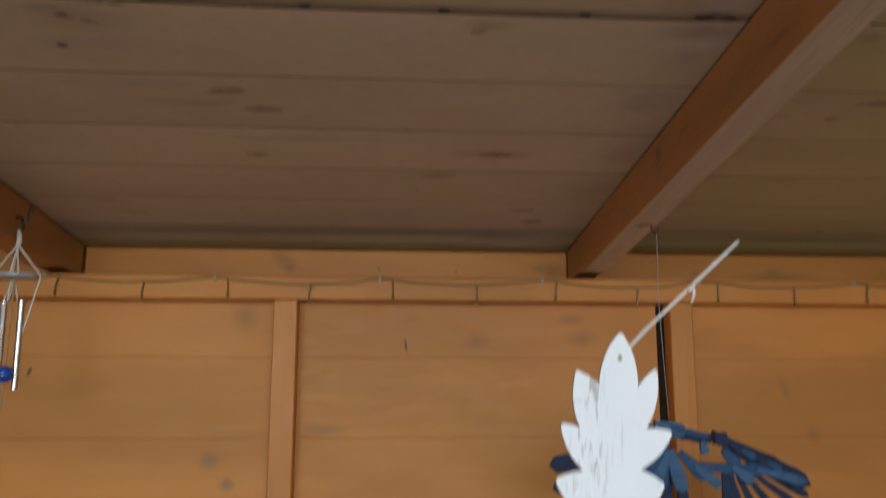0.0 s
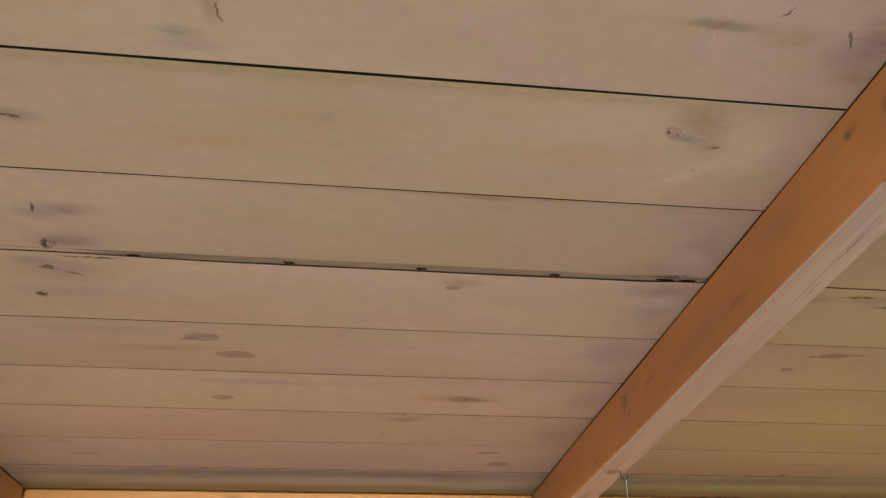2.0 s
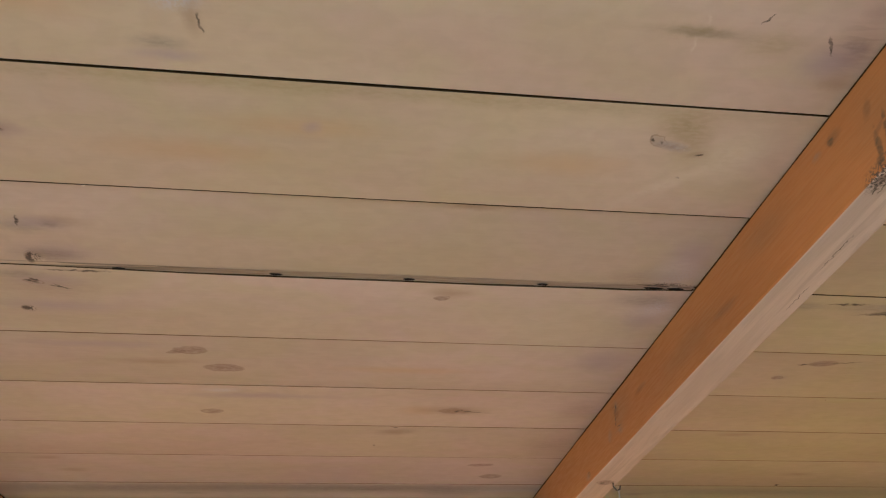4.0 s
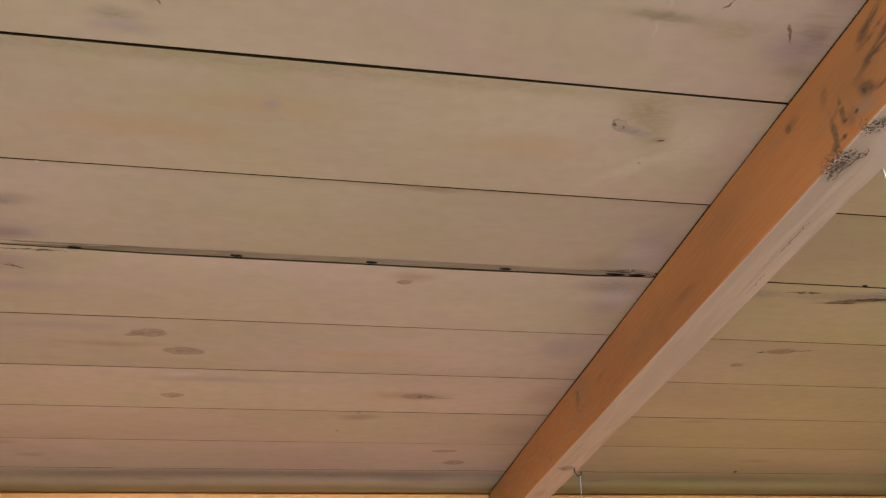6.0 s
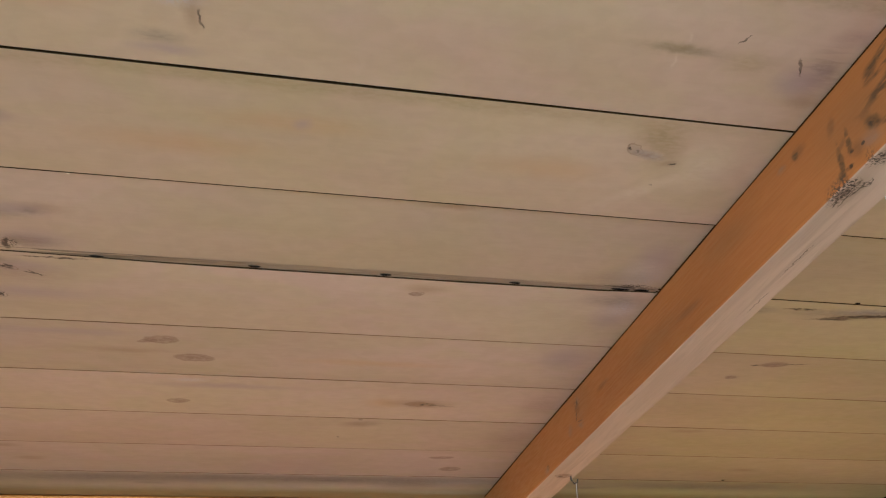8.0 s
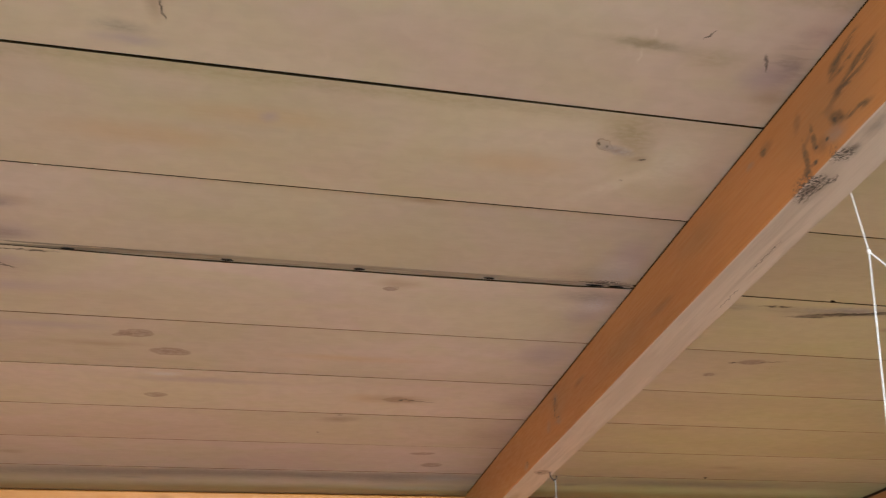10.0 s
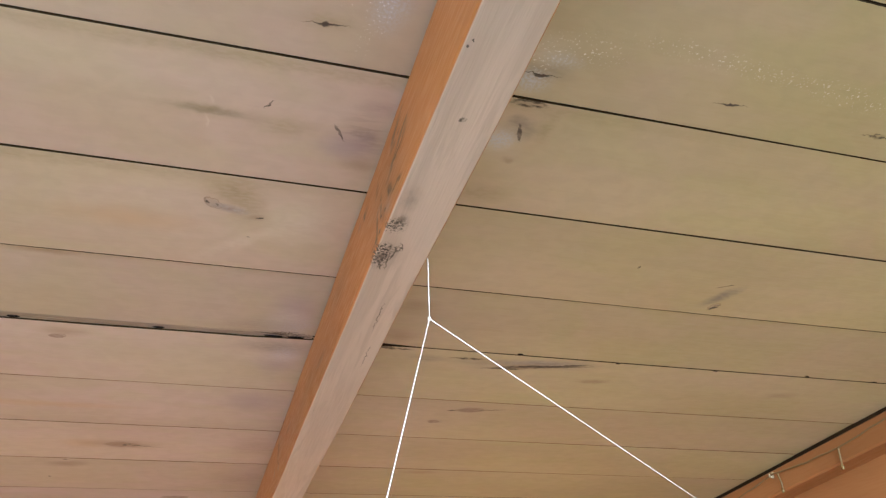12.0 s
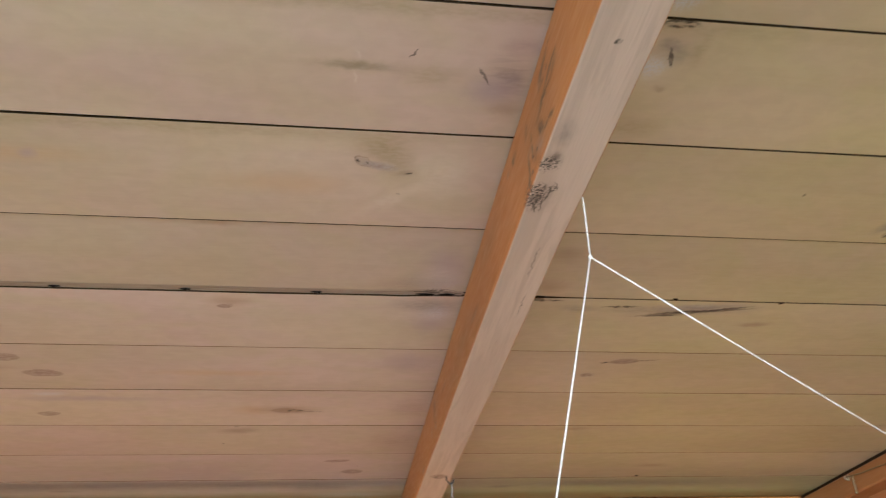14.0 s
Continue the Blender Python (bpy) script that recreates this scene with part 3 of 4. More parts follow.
def rafter(u, material, label, seed):
    bm = bmesh.new()
    n = 60
    rings = []
    for k in range(n + 1):
        v = 0.02 + (FRONT - 0.02) * k / n
        w = [0.0012 * noise.noise((v * 4, seed, q * 3.0)) for q in range(4)]
        r = 0.0019 + 0.0009 * noise.noise((v * 7, seed, 20))
        deep = R_H if v > 0.1365 else 0.0715
        sec = [(w[0], 0.0040), (w[0], deep - r), (r * 0.3 + w[1], deep - r * 0.3 + 0.0002), (r + w[1], deep + 0.0004 + w[2] * 0.25), (R_W - r + w[3], deep + 0.0004 + w[2] * 0.25), (R_W - r * 0.3 + w[3], deep - r * 0.3), (R_W + w[3], deep - r), (R_W + w[3], 0.0038)]
        rings.append([bm.verts.new((x, v, z)) for x, z in sec])
    m = len(rings[0])
    for a, b in zip(rings, rings[1:]):
        for q in range(m):
            bm.faces.new((a[q], a[(q + 1) % m], b[(q + 1) % m], b[q]))
    bm.faces.new(rings[0]), bm.faces.new(rings[-1][::-1])
    ob = part("rafter", bm, material)
    ob.matrix_basis = ROOF @ Matrix.Translation((u, 0, 0))
    for p in ob.data.polygons:
        p.use_smooth = False
    # added near-black strip, stands in for the shade between rafter and ceiling
    part("gap_shade_strip", box(0.0014, R_W - 0.0014, 0.03, FRONT - 0.01, -0.001, 0.008, 0), shadow_wood, ob)
    return tagged(ob, label, "rafter", kind="structure")


def rafter_wood(name, marks, side, shift, side_x=0.0, worn=0.95):
    return wood(name, ORANGE, ORANGE_DARK, 1, marks, 0.46, level=R_H, side=side, side_x=side_x, shift=shift, fibre=0.24, bump=0.2, vary=0.2, edge=(2, R_H - 0.0004, R_H + 0.0001, (0.600, 0.515, 0.488), worn), relief=0.002, coat=0.2)


UNDER_MARKS = [("fleck", 0.0073, 1.2435, 0.010, 0.013, 0), ("fleck", 0.0066, 1.2006, 0.011, 0.022, 0), ("fleck", 0.005, 1.213, 0.008, 0.010, 0), ("fleck", 0.0168, 1.2136, 0.005, 0.006, 0), ("grey", 0.010, 1.278, 0.010, 0.018, 0), ("ink", 0.0045, 1.429, 0.0008, 0.0018, 0), ("ink", 0.0065, 1.4335, 0.0008, 0.0016, 0), ("grey", 0.014, 1.202, 0.013, 0.026, 0), ("whorl", 0.008, 1.196, 0.007, 0.018, 10), ("dark", 0.0075, 1.199, 0.0030, 0.010, 8), ("dark", 0.010, 1.213, 0.0028, 0.006, -20), ("line", 0.0085, 1.187, 0.0022, 0.008, 10), ("line", 0.016, 1.207, 0.0016, 0.012, -6), ("line", 0.020, 1.216, 0.0018, 0.006, 25),
               ("line", 0.013, 1.193, 0.0014, 0.012, 4), ("swirl", 0.024, 0.444, 0.014, 0.020, 0), ("grey", 0.0095, 1.248, 0.008, 0.011, 0), ("whorl", 0.0095, 1.248, 0.007, 0.009, 0), ("dark", 0.0080, 1.246, 0.0024, 0.005, 10), ("line", 0.028, 1.10, 0.0010, 0.03, 1), ("line", 0.034, 1.02, 0.0009, 0.025, 0),
               ("dark", 0.0215, 1.3685, 0.0030, 0.0032, 0), ("pale", 0.0208, 1.3680, 0.0012, 0.0014, 0), ("oval", 0.024, 0.444, 0.013, 0.012, 0), ("dark", 0.020, 0.441, 0.006, 0.003, 0), ("smudge", 0.02, 0.30, 0.012, 0.03, 0), ("grey", 0.03, 0.25, 0.006, 0.02, 0)]
FLANK_MARKS = [("stain", 1.25, 0.045, 0.075, 0.04, 8), ("stain", 1.05, 0.03, 0.06, 0.02, 5), ("stain", 0.85, 0.05, 0.10, 0.02, -3), ("stain", 0.62, 0.03, 0.06, 0.03, 0), ("whorl", 0.600, 0.022, 0.014, 0.012, 0), ("swirl", 0.60, 0.05, 0.03, 0.014, 0),
               ("olive", 1.280, 0.0405, 0.034, 0.0040, -4), ("olive", 1.300, 0.034, 0.020, 0.0030, -6), ("olive", 1.272, 0.022, 0.010, 0.0050, -30), ("olive", 1.290, 0.016, 0.018, 0.0035, -12), ("olive", 1.284, 0.027, 0.012, 0.0018, -8),
               ("olive", 1.278, 0.067, 0.017, 0.0028, 12), ("olive", 1.258, 0.058, 0.010, 0.0050, 35), ("dark", 1.256, 0.058, 0.004, 0.0025, 30), ("grey", 1.252, 0.068, 0.014, 0.008, 10), ("umber", 1.254, 0.047, 0.010, 0.0055, 0),
               ("olive", 1.230, 0.054, 0.0035, 0.010, 12), ("olive", 1.216, 0.064, 0.0035, 0.014, 8), ("umber", 1.222, 0.052, 0.012, 0.004, -30), ("umber", 1.236, 0.066, 0.010, 0.010, 0), ("dark", 1.230, 0.0635, 0.0032, 0.0022, 0), ("dark", 1.222, 0.0735, 0.0055, 0.0026, 6),
               ("dark", 1.243, 0.0655, 0.0022, 0.0022, 0), ("olive", 1.212, 0.0745, 0.005, 0.004, 0), ("umber", 1.219, 0.030, 0.006, 0.012, 30), ("umber", 1.176, 0.021, 0.014, 0.008, 0), ("olive", 1.172, 0.0205, 0.0040, 0.0045, 0), ("grey", 1.152, 0.0202, 0.008, 0.004, 0)]
FLANK_MARKS += [("olive", 0.603, 0.019, 0.005, 0.006, 20), ("olive", 0.592, 0.040, 0.003, 0.007, 12), ("umber", 0.60, 0.03, 0.014, 0.014, 0), ("olive", 0.447, 0.070, 0.006, 0.004, 10), ("umber", 0.70, 0.035, 0.03, 0.006, 0), ("umber", 0.95, 0.055, 0.04, 0.007, 4),
                ("grey", 0.602, 0.020, 0.010, 0.009, 0), ("dark", 0.600, 0.022, 0.003, 0.006, 20), ("grey", 0.606, 0.056, 0.012, 0.006, 0), ("line", 0.604, 0.050, 0.010, 0.0015, 10), ("grey", 0.44, 0.072, 0.012, 0.007, 0), ("grey", 0.56, 0.05, 0.01, 0.01, 0)]
rafter(R_LEFT, rafter_wood("stained rafter", UNDER_MARKS, FLANK_MARKS, 1.0), "orange-stained rafter with a paler worn underside", 1)
rafter(-0.590 - R_W, rafter_wood("stained rafter end", [], [("dark", 0.272, 0.022, 0.006, 0.022, 0), ("grey", 0.268, 0.03, 0.02, 0.024, 0), ("dark", 0.262, 0.010, 0.012, 0.008, 0)], 6.0, R_W, 0.0), "orange-stained rafter beside the wind chime", 5)

# ---- back wall ----
RAIL_Y, RAIL_TOP, RAIL_BOT = 1.878, 1.8765, 1.830
PANEL_Y = 1.922
WALL_MARKS = [("ink", 0.0611, 1.7463, 0.0035, 0.017, 12), ("stain", 0.41, 1.762, 0.035, 0.02, 0), ("stain", 0.39, 1.80, 0.03, 0.012, 0), ("stain", 0.20, 1.755, 0.03, 0.02, 0), ("grey", -0.307, 1.5298, 0.018, 0.015, 0), ("stain", -0.307, 1.5298, 0.024, 0.020, 0), ("grey", -0.273, 1.4855, 0.012, 0.012, 0), ("stain", -0.273, 1.4855, 0.018, 0.016, 0),
              ("stain", 0.822, 1.662, 0.012, 0.03, 20), ("stain", 0.873, 1.574, 0.02, 0.02, 0), ("ink", -0.6494, 1.6939, 0.0045, 0.011, -20), ("stain", -0.10, 1.585, 0.06, 0.012, 0), ("stain", -0.25, 1.80, 0.03, 0.03, 0), ("stain", 0.62, 1.905, 0.03, 0.02, 0)]
PLATE_MARKS = [("stain", -0.19, 1.925, 0.04, 0.018, -35), ("stain", -0.178, 1.908, 0.012, 0.012, -50), ("dark", 0.005, 1.909, 0.003, 0.003, 0), ("dark", 0.167, 1.905, 0.003, 0.003, 0), ("stain", 0.338, 1.914, 0.016, 0.007, 0), ("stain", 0.37, 1.91, 0.03, 0.02, 0), ("stain", 0.679, 1.908, 0.012, 0.006, 30), ("stain", 0.851, 1.912, 0.02, 0.006, 0), ("dark", 1.06, 1.905, 0.004, 0.003, 0), ("stain", 0.86, 1.90, 0.10, 0.014, 0)]
honey = wood("honey panel", HONEY, HONEY_DARK, 0, [], 0.55, 2.0, fibre=0.12, bump=0.10, vary=0.24, front=WALL_MARKS)
honey_plate = wood("honey plate", HONEY, HONEY_DARK, 0, [], 0.55, 4.0, fibre=0.2, bump=0.10, vary=0.2, front=PLATE_MARKS)
honey_up = wood("honey batten", HONEY, HONEY_DARK, 2, [], 0.5, 5.0, fibre=0.25, bump=0.12)
honey_side = wood("orange side board", (0.42, 0.20, 0.085), (0.31, 0.13, 0.045), 1, [], 0.5, 8.0, fibre=0.28, bump=0.12)

wall_back = part("wall_north", box(LEFT - 0.1, RIGHT + 0.2, PANEL_Y + 0.0175, PANEL_Y + 0.05, 0, 1.865, 0), shadow_wood)
tagged(wall_back, "back wall of horizontal honey-stained pine boards", "wall", kind="structure")
tops = [1.868, 1.7225, 1.5705]
while tops[-1] > 0.15:
    tops.append(tops[-1] - 0.152)
for top, low in zip(tops, tops[1:] + [0.0]):
    part("board", box(LEFT, RIGHT + 0.1, PANEL_Y, PANEL_Y + 0.018, low, top - 0.0001, 0.0008), honey, wall_back)
part("rail", box(LEFT, RIGHT + 0.05, RAIL_Y, 1.965, RAIL_BOT, RAIL_TOP, 0.003), honey, wall_back)
for x in (-0.963, -0.192, 0.579):
    part("batten", box(x, x + 0.045, RAIL_Y + 0.003, PANEL_Y + 0.002, 0.0, RAIL_BOT - 0.0005, 0.002), honey_up, wall_back)
# thin dark strip laid on the panel: shade left of the batten, as colour
part("batten_shade_strip", box(0.5635, 0.5788, PANEL_Y - 0.003, PANEL_Y + 0.002, 0.0, RAIL_BOT - 0.001, 0.0005), shadow_wood, wall_back, "dark strip standing in for the shade beside the batten")
for x0, x1 in ((LEFT, -0.633), (-0.593, 0.403), (0.443, RIGHT)):
    part("blocking_board", box(x0, x1, 1.998, 2.03, 1.868, 1.9485, 0.002), honey_plate, wall_back)

# unseen board, added to stop light leaking in beside the rafters
part("light_stop_board", box(LEFT - 0.1, RIGHT + 0.2, 2.034, 2.052, 1.80, 1.96, 0.002), honey, wall_back)

# ---- right-hand gable wall ----
wall_side = part("wall_east", box(RIGHT + 0.062, RIGHT + 0.1, -0.15, 2.03, 0, 1.90, 0), shadow_wood)
tagged(wall_side, "side wall of orange-stained pine boards under a sloping rail", "wall", kind="structure")
rail = part("rail", box(RIGHT, RIGHT + 0.095, -0.02, 2.2, 0.0050, 0.049, 0.003), honey_side, wall_side)
rail.matrix_basis = ROOF
# black strip added above the rail, painted as the shade in its gap
rail_gap_shade = part("gap_shade_strip", box(RIGHT + 0.0015, RIGHT + 0.09, 0.0, 2.18, -0.001, 0.0062, 0), shadow_wood, wall_side)
rail_gap_shade.matrix_basis = ROOF
infill = bmesh.new()
y0, y1 = -0.15, 2.03
zs = [under(0, (2 - y) / math.cos(radians(SLOPE)), 0.03).z for y in (y0, y1)]
vs = [infill.verts.new(p) for p in ((RIGHT + 0.047, y0, 1.70), (RIGHT + 0.047, y1, 1.70), (RIGHT + 0.047, y1, zs[1]), (RIGHT + 0.047, y0, zs[0]),
                                        (RIGHT + 0.065, y0, 1.70), (RIGHT + 0.065, y1, 1.70), (RIGHT + 0.065, y1, zs[1]), (RIGHT + 0.065, y0, zs[0]))]
for q in ((0, 1, 2, 3), (7, 6, 5, 4), (0, 4, 5, 1), (2, 6, 7, 3), (0, 3, 7, 4), (1, 5, 6, 2)):
    infill.faces.new([vs[k] for k in q])
part("gable_board", infill, honey_side, wall_side)
z = 1.70
while z > 0.1:
    part("board", box(RIGHT + 0.045, RIGHT + 0.063, -0.15, 2.03, max(z - 0.152, 0) + 0.0005, z - 0.0005, 0.002), honey_side, wall_side)
    z -= 0.152
part("post", box(RIGHT, RIGHT + 0.09, -0.16, -0.07, 0, 2.10, 0.004), honey_up, wall_side)

# ---- unseen and added: the far side, the floor and what lies outside ----
# wall made up for the left side; its length cuts light from the front
wall_left = part("wall_west", box(LEFT - 0.06, LEFT - 0.02, -0.55, 2.03, 0, 1.90, 0), shadow_wood)
tagged(wall_left, "unseen side wall of honey-stained pine boards, added to hold back light", "wall", kind="structure")
z = 1.98
while z > 0.1:
    part("board", box(LEFT - 0.02, LEFT, -0.55, 2.03, max(z - 0.152, 0) + 0.0005, z - 0.0005, 0.002), honey_side, wall_left)
    z -= 0.152
decking = wood("floor decking", (0.34, 0.27, 0.21), (0.23, 0.18, 0.14), 0, [], 0.7, 11.0)
floor = part("floor", box(LEFT - 0.1, RIGHT + 0.15, -0.62, 2.0, -0.06, -0.024, 0), shadow_wood)
tagged(floor, "wooden plank floor of the porch", "floor", kind="structure")
plank = mesh(box(LEFT - 0.1, RIGHT + 0.15, 0, 0.138, -0.024, 0.0, 0.002), "plank")
plank.materials.append(decking)
for k in range(18):
    p = new("plank", plank)
    p.parent, p.location = floor, (0, -0.62 + 0.144 * k, 0)
# lawn and terrace are unseen, added for the colour of light they bounce up
lawn = spotted("lawn", (0.09, 0.14, 0.04), (0.12, 0.17, 0.055), 30, 0.9)
ground = part("ground", box(-400, 400, -400, 400, -0.4, -0.18, 0), lawn)
tagged(ground, "unseen green lawn added round the porch to bounce greenish light", "lawn", kind="structure")
paving = spotted("paving", (0.42, 0.37, 0.33), (0.52, 0.46, 0.41), 25, 0.85)
terrace = part("bounce_pavement", box(-5.0, -0.1, -4.5, -0.63, -0.2, -0.03, 0.01), paving)
tagged(terrace, "unseen pale paved slab added in front of the porch to bounce light", "paving", kind="structure")

# ---- things ----


def fibre_mat(name, colour, scale=900.0, rough=0.85):
    """Twisted cord."""
    m = mat(name, rough, 0.0, colour)
    nt = m.node_tree
    tc = node(nt, "TexCoord")
    w = nt.nodes.new("ShaderNodeTexWave")
    w.inputs["Scale"].default_value, w.inputs["Distortion"].default_value = scale, 3.0
    w.bands_direction = "DIAGONAL"
    nt.links.new(tc.outputs["Object"], w.inputs["Vector"])
    bsdf = nt.nodes["Principled BSDF"]
    nt.links.new(mixed(nt, ramp(nt, w.outputs["Fac"], 0.2, 0.8), colour, [c * 0.8 for c in colour]), bsdf.inputs["Base Color"])
    bp = node(nt, "Bump", Strength=0.5, Distance=0.0006)
    nt.links.new(w.outputs["Fac"], bp.inputs["Height"])
    nt.links.new(bp.outputs[0], bsdf.inputs["Normal"])
    return m


cord_white = fibre_mat("white cord", (0.86, 0.86, 0.88))
clear = mat("clear plastic", 0.15, 0.0, (0.86, 0.76, 0.55))
clear.node_tree.nodes["Principled BSDF"].inputs["Transmission Weight"].default_value = 0.4
steel = spotted("brushed steel", (0.62, 0.66, 0.72), (0.75, 0.78, 0.82), 300, 0.28, 0.05, 1.0)
iron = spotted("dark iron", (0.03, 0.03, 0.032), (0.06, 0.055, 0.05), 400, 0.6, 0.3, 0.6)
wire_mat = mat("dull green wire", 0.5, 0.0, (0.24, 0.165, 0.08))
bulb_mat = mat("amber plastic", 0.25, 0.0, (0.40, 0.28, 0.12))
bulb_mat.node_tree.nodes["Principled BSDF"].inputs["Transmission Weight"].default_value = 0.5
lead_mat = mat("copper lead", 0.4, 0.0, (0.20, 0.135, 0.06))


def white_leaf_material():
    m = mat("chalky white paint", 0.75)
    nt = m.node_tree
    tc = node(nt, "TexCoord")
    streak = grainy(nt, tc.outputs["Object"], (1.0, 1.0, 0.10), 130.0, 5.0, 2.0, 0.3)
    patch = grainy(nt, tc.outputs["Object"], (1.0, 1.0, 0.35), 22.0, 3.0, 6.0)
    rub = nt.nodes.new("ShaderNodeMath")
    rub.operation = "MULTIPLY"
    nt.links.new(ramp(nt, streak, 0.58, 0.70, 0.0, 0.45), rub.inputs[0])
    nt.links.new(ramp(nt, patch, 0.50, 0.62), rub.inputs[1])
    col = mixed(nt, rub.outputs[0], (0.80, 0.86, 0.97), (0.46, 0.45, 0.47))
    col = mixed(nt, ramp(nt, patch, 0.3, 0.7, 0.0, 0.25), col, (0.68, 0.76, 0.91))
    where = nt.nodes.new("ShaderNodeSeparateXYZ")
    nt.links.new(tc.outputs["Object"], where.inputs[0])
    worn = grainy(nt, tc.outputs["Object"], (1.0, 1.0, 0.22), 95.0, 6.0, 11.0, 0.8)
    band = nt.nodes.new("ShaderNodeMath")
    band.operation = "MULTIPLY"
    nt.links.new(ramp(nt, where.outputs[0], -0.095, -0.055), band.inputs[0])
    nt.links.new(ramp(nt, where.outputs[0], -0.040, -0.015, 1.0, 0.0), band.inputs[1])
    scuff = nt.nodes.new("ShaderNodeMath")
    scuff.operation = "MULTIPLY"
    nt.links.new(band.outputs[0], scuff.inputs[0])
    nt.links.new(ramp(nt, worn, 0.53, 0.66, 0.0, 0.8), scuff.inputs[1])
    col = mixed(nt, scuff.outputs[0], col, (0.40, 0.39, 0.42))
    bsdf = nt.nodes["Principled BSDF"]
    nt.links.new(col, bsdf.inputs["Base Color"])
    bp = node(nt, "Bump", Strength=0.3, Distance=0.0008)
    nt.links.new(streak, bp.inputs["Height"])
    nt.links.new(bp.outputs[0], bsdf.inputs["Normal"])
    return m


chalk = white_leaf_material()
raw_edge = mat("bare wood hole", 0.8, 0.0, (0.30, 0.28, 0.28))
rubbed = mat("rubbed tan edge", 0.8, 0.0, (0.48, 0.38, 0.28))


def bend(a, c, bulge, steps=6):
    """Points from a towards c along a curve that swells to its left by bulge times its length."""
    a, c = Vector(a), Vector(c)
    d = c - a
    mid = (a + c) / 2 + Vector((-d.y, d.x)) * bulge
    return [tuple(a * (1 - t) ** 2 + mid * 2 * t * (1 - t) + c * t * t) for t in (k / steps for k in range(steps))]


def lobes(side, tips, notches, tip_round=5.0):
    """One edge of the leaf, tip to stalk: a long crown, then a lobe between every two notches."""
    s = side
    pts = bend((s * 5, -2), notches[0], -0.16 * -s, 8)
    for tip, n0, n1 in zip(tips, notches, notches[1:]):
        t0, t1 = (tip[0] - s * tip_round, tip[1] + 1.5), (tip[0] - s * 0.5, tip[1] - tip_round * 1.3)
        pts += bend(n0, t0, 0.10 * s, 5) + bend(t0, t1, 0.30 * s, 4) + bend(t1, n1, 0.17 * s, 7)
    return pts + [notches[-1]]


TIPS_R, NOTCHES_R = [(65, -64), (87, -170), (71, -257), (50, -338)], [(29, -94), (42, -166), (30, -236), (24, -318), (-4, -392)]
TIPS_L, NOTCHES_L = [(-83, -68), (-109, -160), (-119, -252), (-97, -332)], [(-40, -89), (-75, -166), (-71, -239), (-66, -320), (-24, -392)]


def white_leaf(scale, label):
    """A lobed leaf sawn from board, tip at its origin; scale in metres per unit of the outline."""
    right, left = lobes(1, TIPS_R, NOTCHES_R), lobes(-1, TIPS_L, NOTCHES_L)
    ob = empty("leaf_ornament", label=label, category="ornament")
    outline = [(0, 0)] + right + [(-8, -440), (-18, -440)] + left[::-1]
    blade = part("leaf_blade", slab([(x * scale, z * scale) for x, z in outline], 0.010, 0.0016), (chalk, rubbed), ob)
    for p in blade.data.polygons:
        p.material_index = 1 if abs(p.normal.y) < 0.5 else 0
    seam = [(0, -1)] + right + [(-24, -392)] + bend((-54, -318), (-38, -164), 0.05) + [(-37, -89)] + bend((-36, -78), (-4, -3), -0.12)
    top = part("raised_half", slab([(x * scale, z * scale) for x, z in seam], 0.006, 0.0012), chalk, ob)
    top.location = (0, -0.0029, 0)
    hole = part("hole", ball((0, 0, 0), 0.0034, (1, 0.35, 1.3)), raw_edge, ob)
    hole.location = (-2 * scale, -0.0062, -44 * scale)
    return ob


# the leaf on its cord
KNOT_AT = Vector((0.4465, 0.7982, 1.9395))
leaf = white_leaf(0.000813, "white-washed carved wooden leaf with worn brushed paint")
leaf.matrix_basis = pose(0.1549, 0.7827, 1.6882, 0, 0.8, -3) @ Matrix.Scale(0.37, 4)
hole_at = Vector((0.1541, 0.7822, 1.6750))
cord = empty("cord", label="white twisted cord from the leaf up to the knot", category="cord")
up = [(0.0, 1.0), (0.06, 1.0), (0.215, 1.0), (0.245, 0.85), (0.252, 0.4)]
part("strand", rod([hole_at.lerp(KNOT_AT, q) + Vector((0, 0.006 if q == 0.06 else 0.003 if q > 0.06 else 0, 0)) for q, _ in up], 0.00095, 8, taper=[w for _, w in up]), cord_white, cord, smooth=True)
nylon = mat("clear nylon", 0.0, 0.0, (1.0, 1.0, 1.0))
nylon.node_tree.nodes["Principled BSDF"].inputs["Transmission Weight"].default_value = 1.0
nylon.node_tree.nodes["Principled BSDF"].inputs["IOR"].default_value = 1.04
part("thread", rod([hole_at.lerp(KNOT_AT, 0.24) + Vector((0, 0.003, 0)), hole_at.lerp(KNOT_AT, 0.6), KNOT_AT], 0.00004, 6), nylon, cord, "hair-thin clear nylon thread", smooth=True)
loop_at = hole_at.lerp(KNOT_AT, 0.145) + Vector((0, 0.002, 0))
part("tail", rod([loop_at + Vector((0.002, 0, 0.002)), loop_at + Vector((0.0025, 0, -0.003)), loop_at + Vector((0.0005, 0, -0.0075))], 0.0009, 8, taper=[1, 1, 0.6]), cord_white, cord, smooth=True)
part("knot", ball(loop_at, 0.0014, (1, 1, 1.2)), cord_white, cord, smooth=True)

# the forked cord on the rafter
TIE = Vector((0.4475, 0.8005, 1.9935))
forked = empty("forked_cord", label="white cord looped over the rafter and forking below a knot", category="cord")
part("upper_strand", rod([TIE + Vector((-0.004, 0.0, 0.012)), TIE, KNOT_AT], 0.00048, 8), cord_white, forked, smooth=True)
part("knot", ball(KNOT_AT, 0.0015, (1, 1, 1.3)), cord_white, forked, smooth=True)
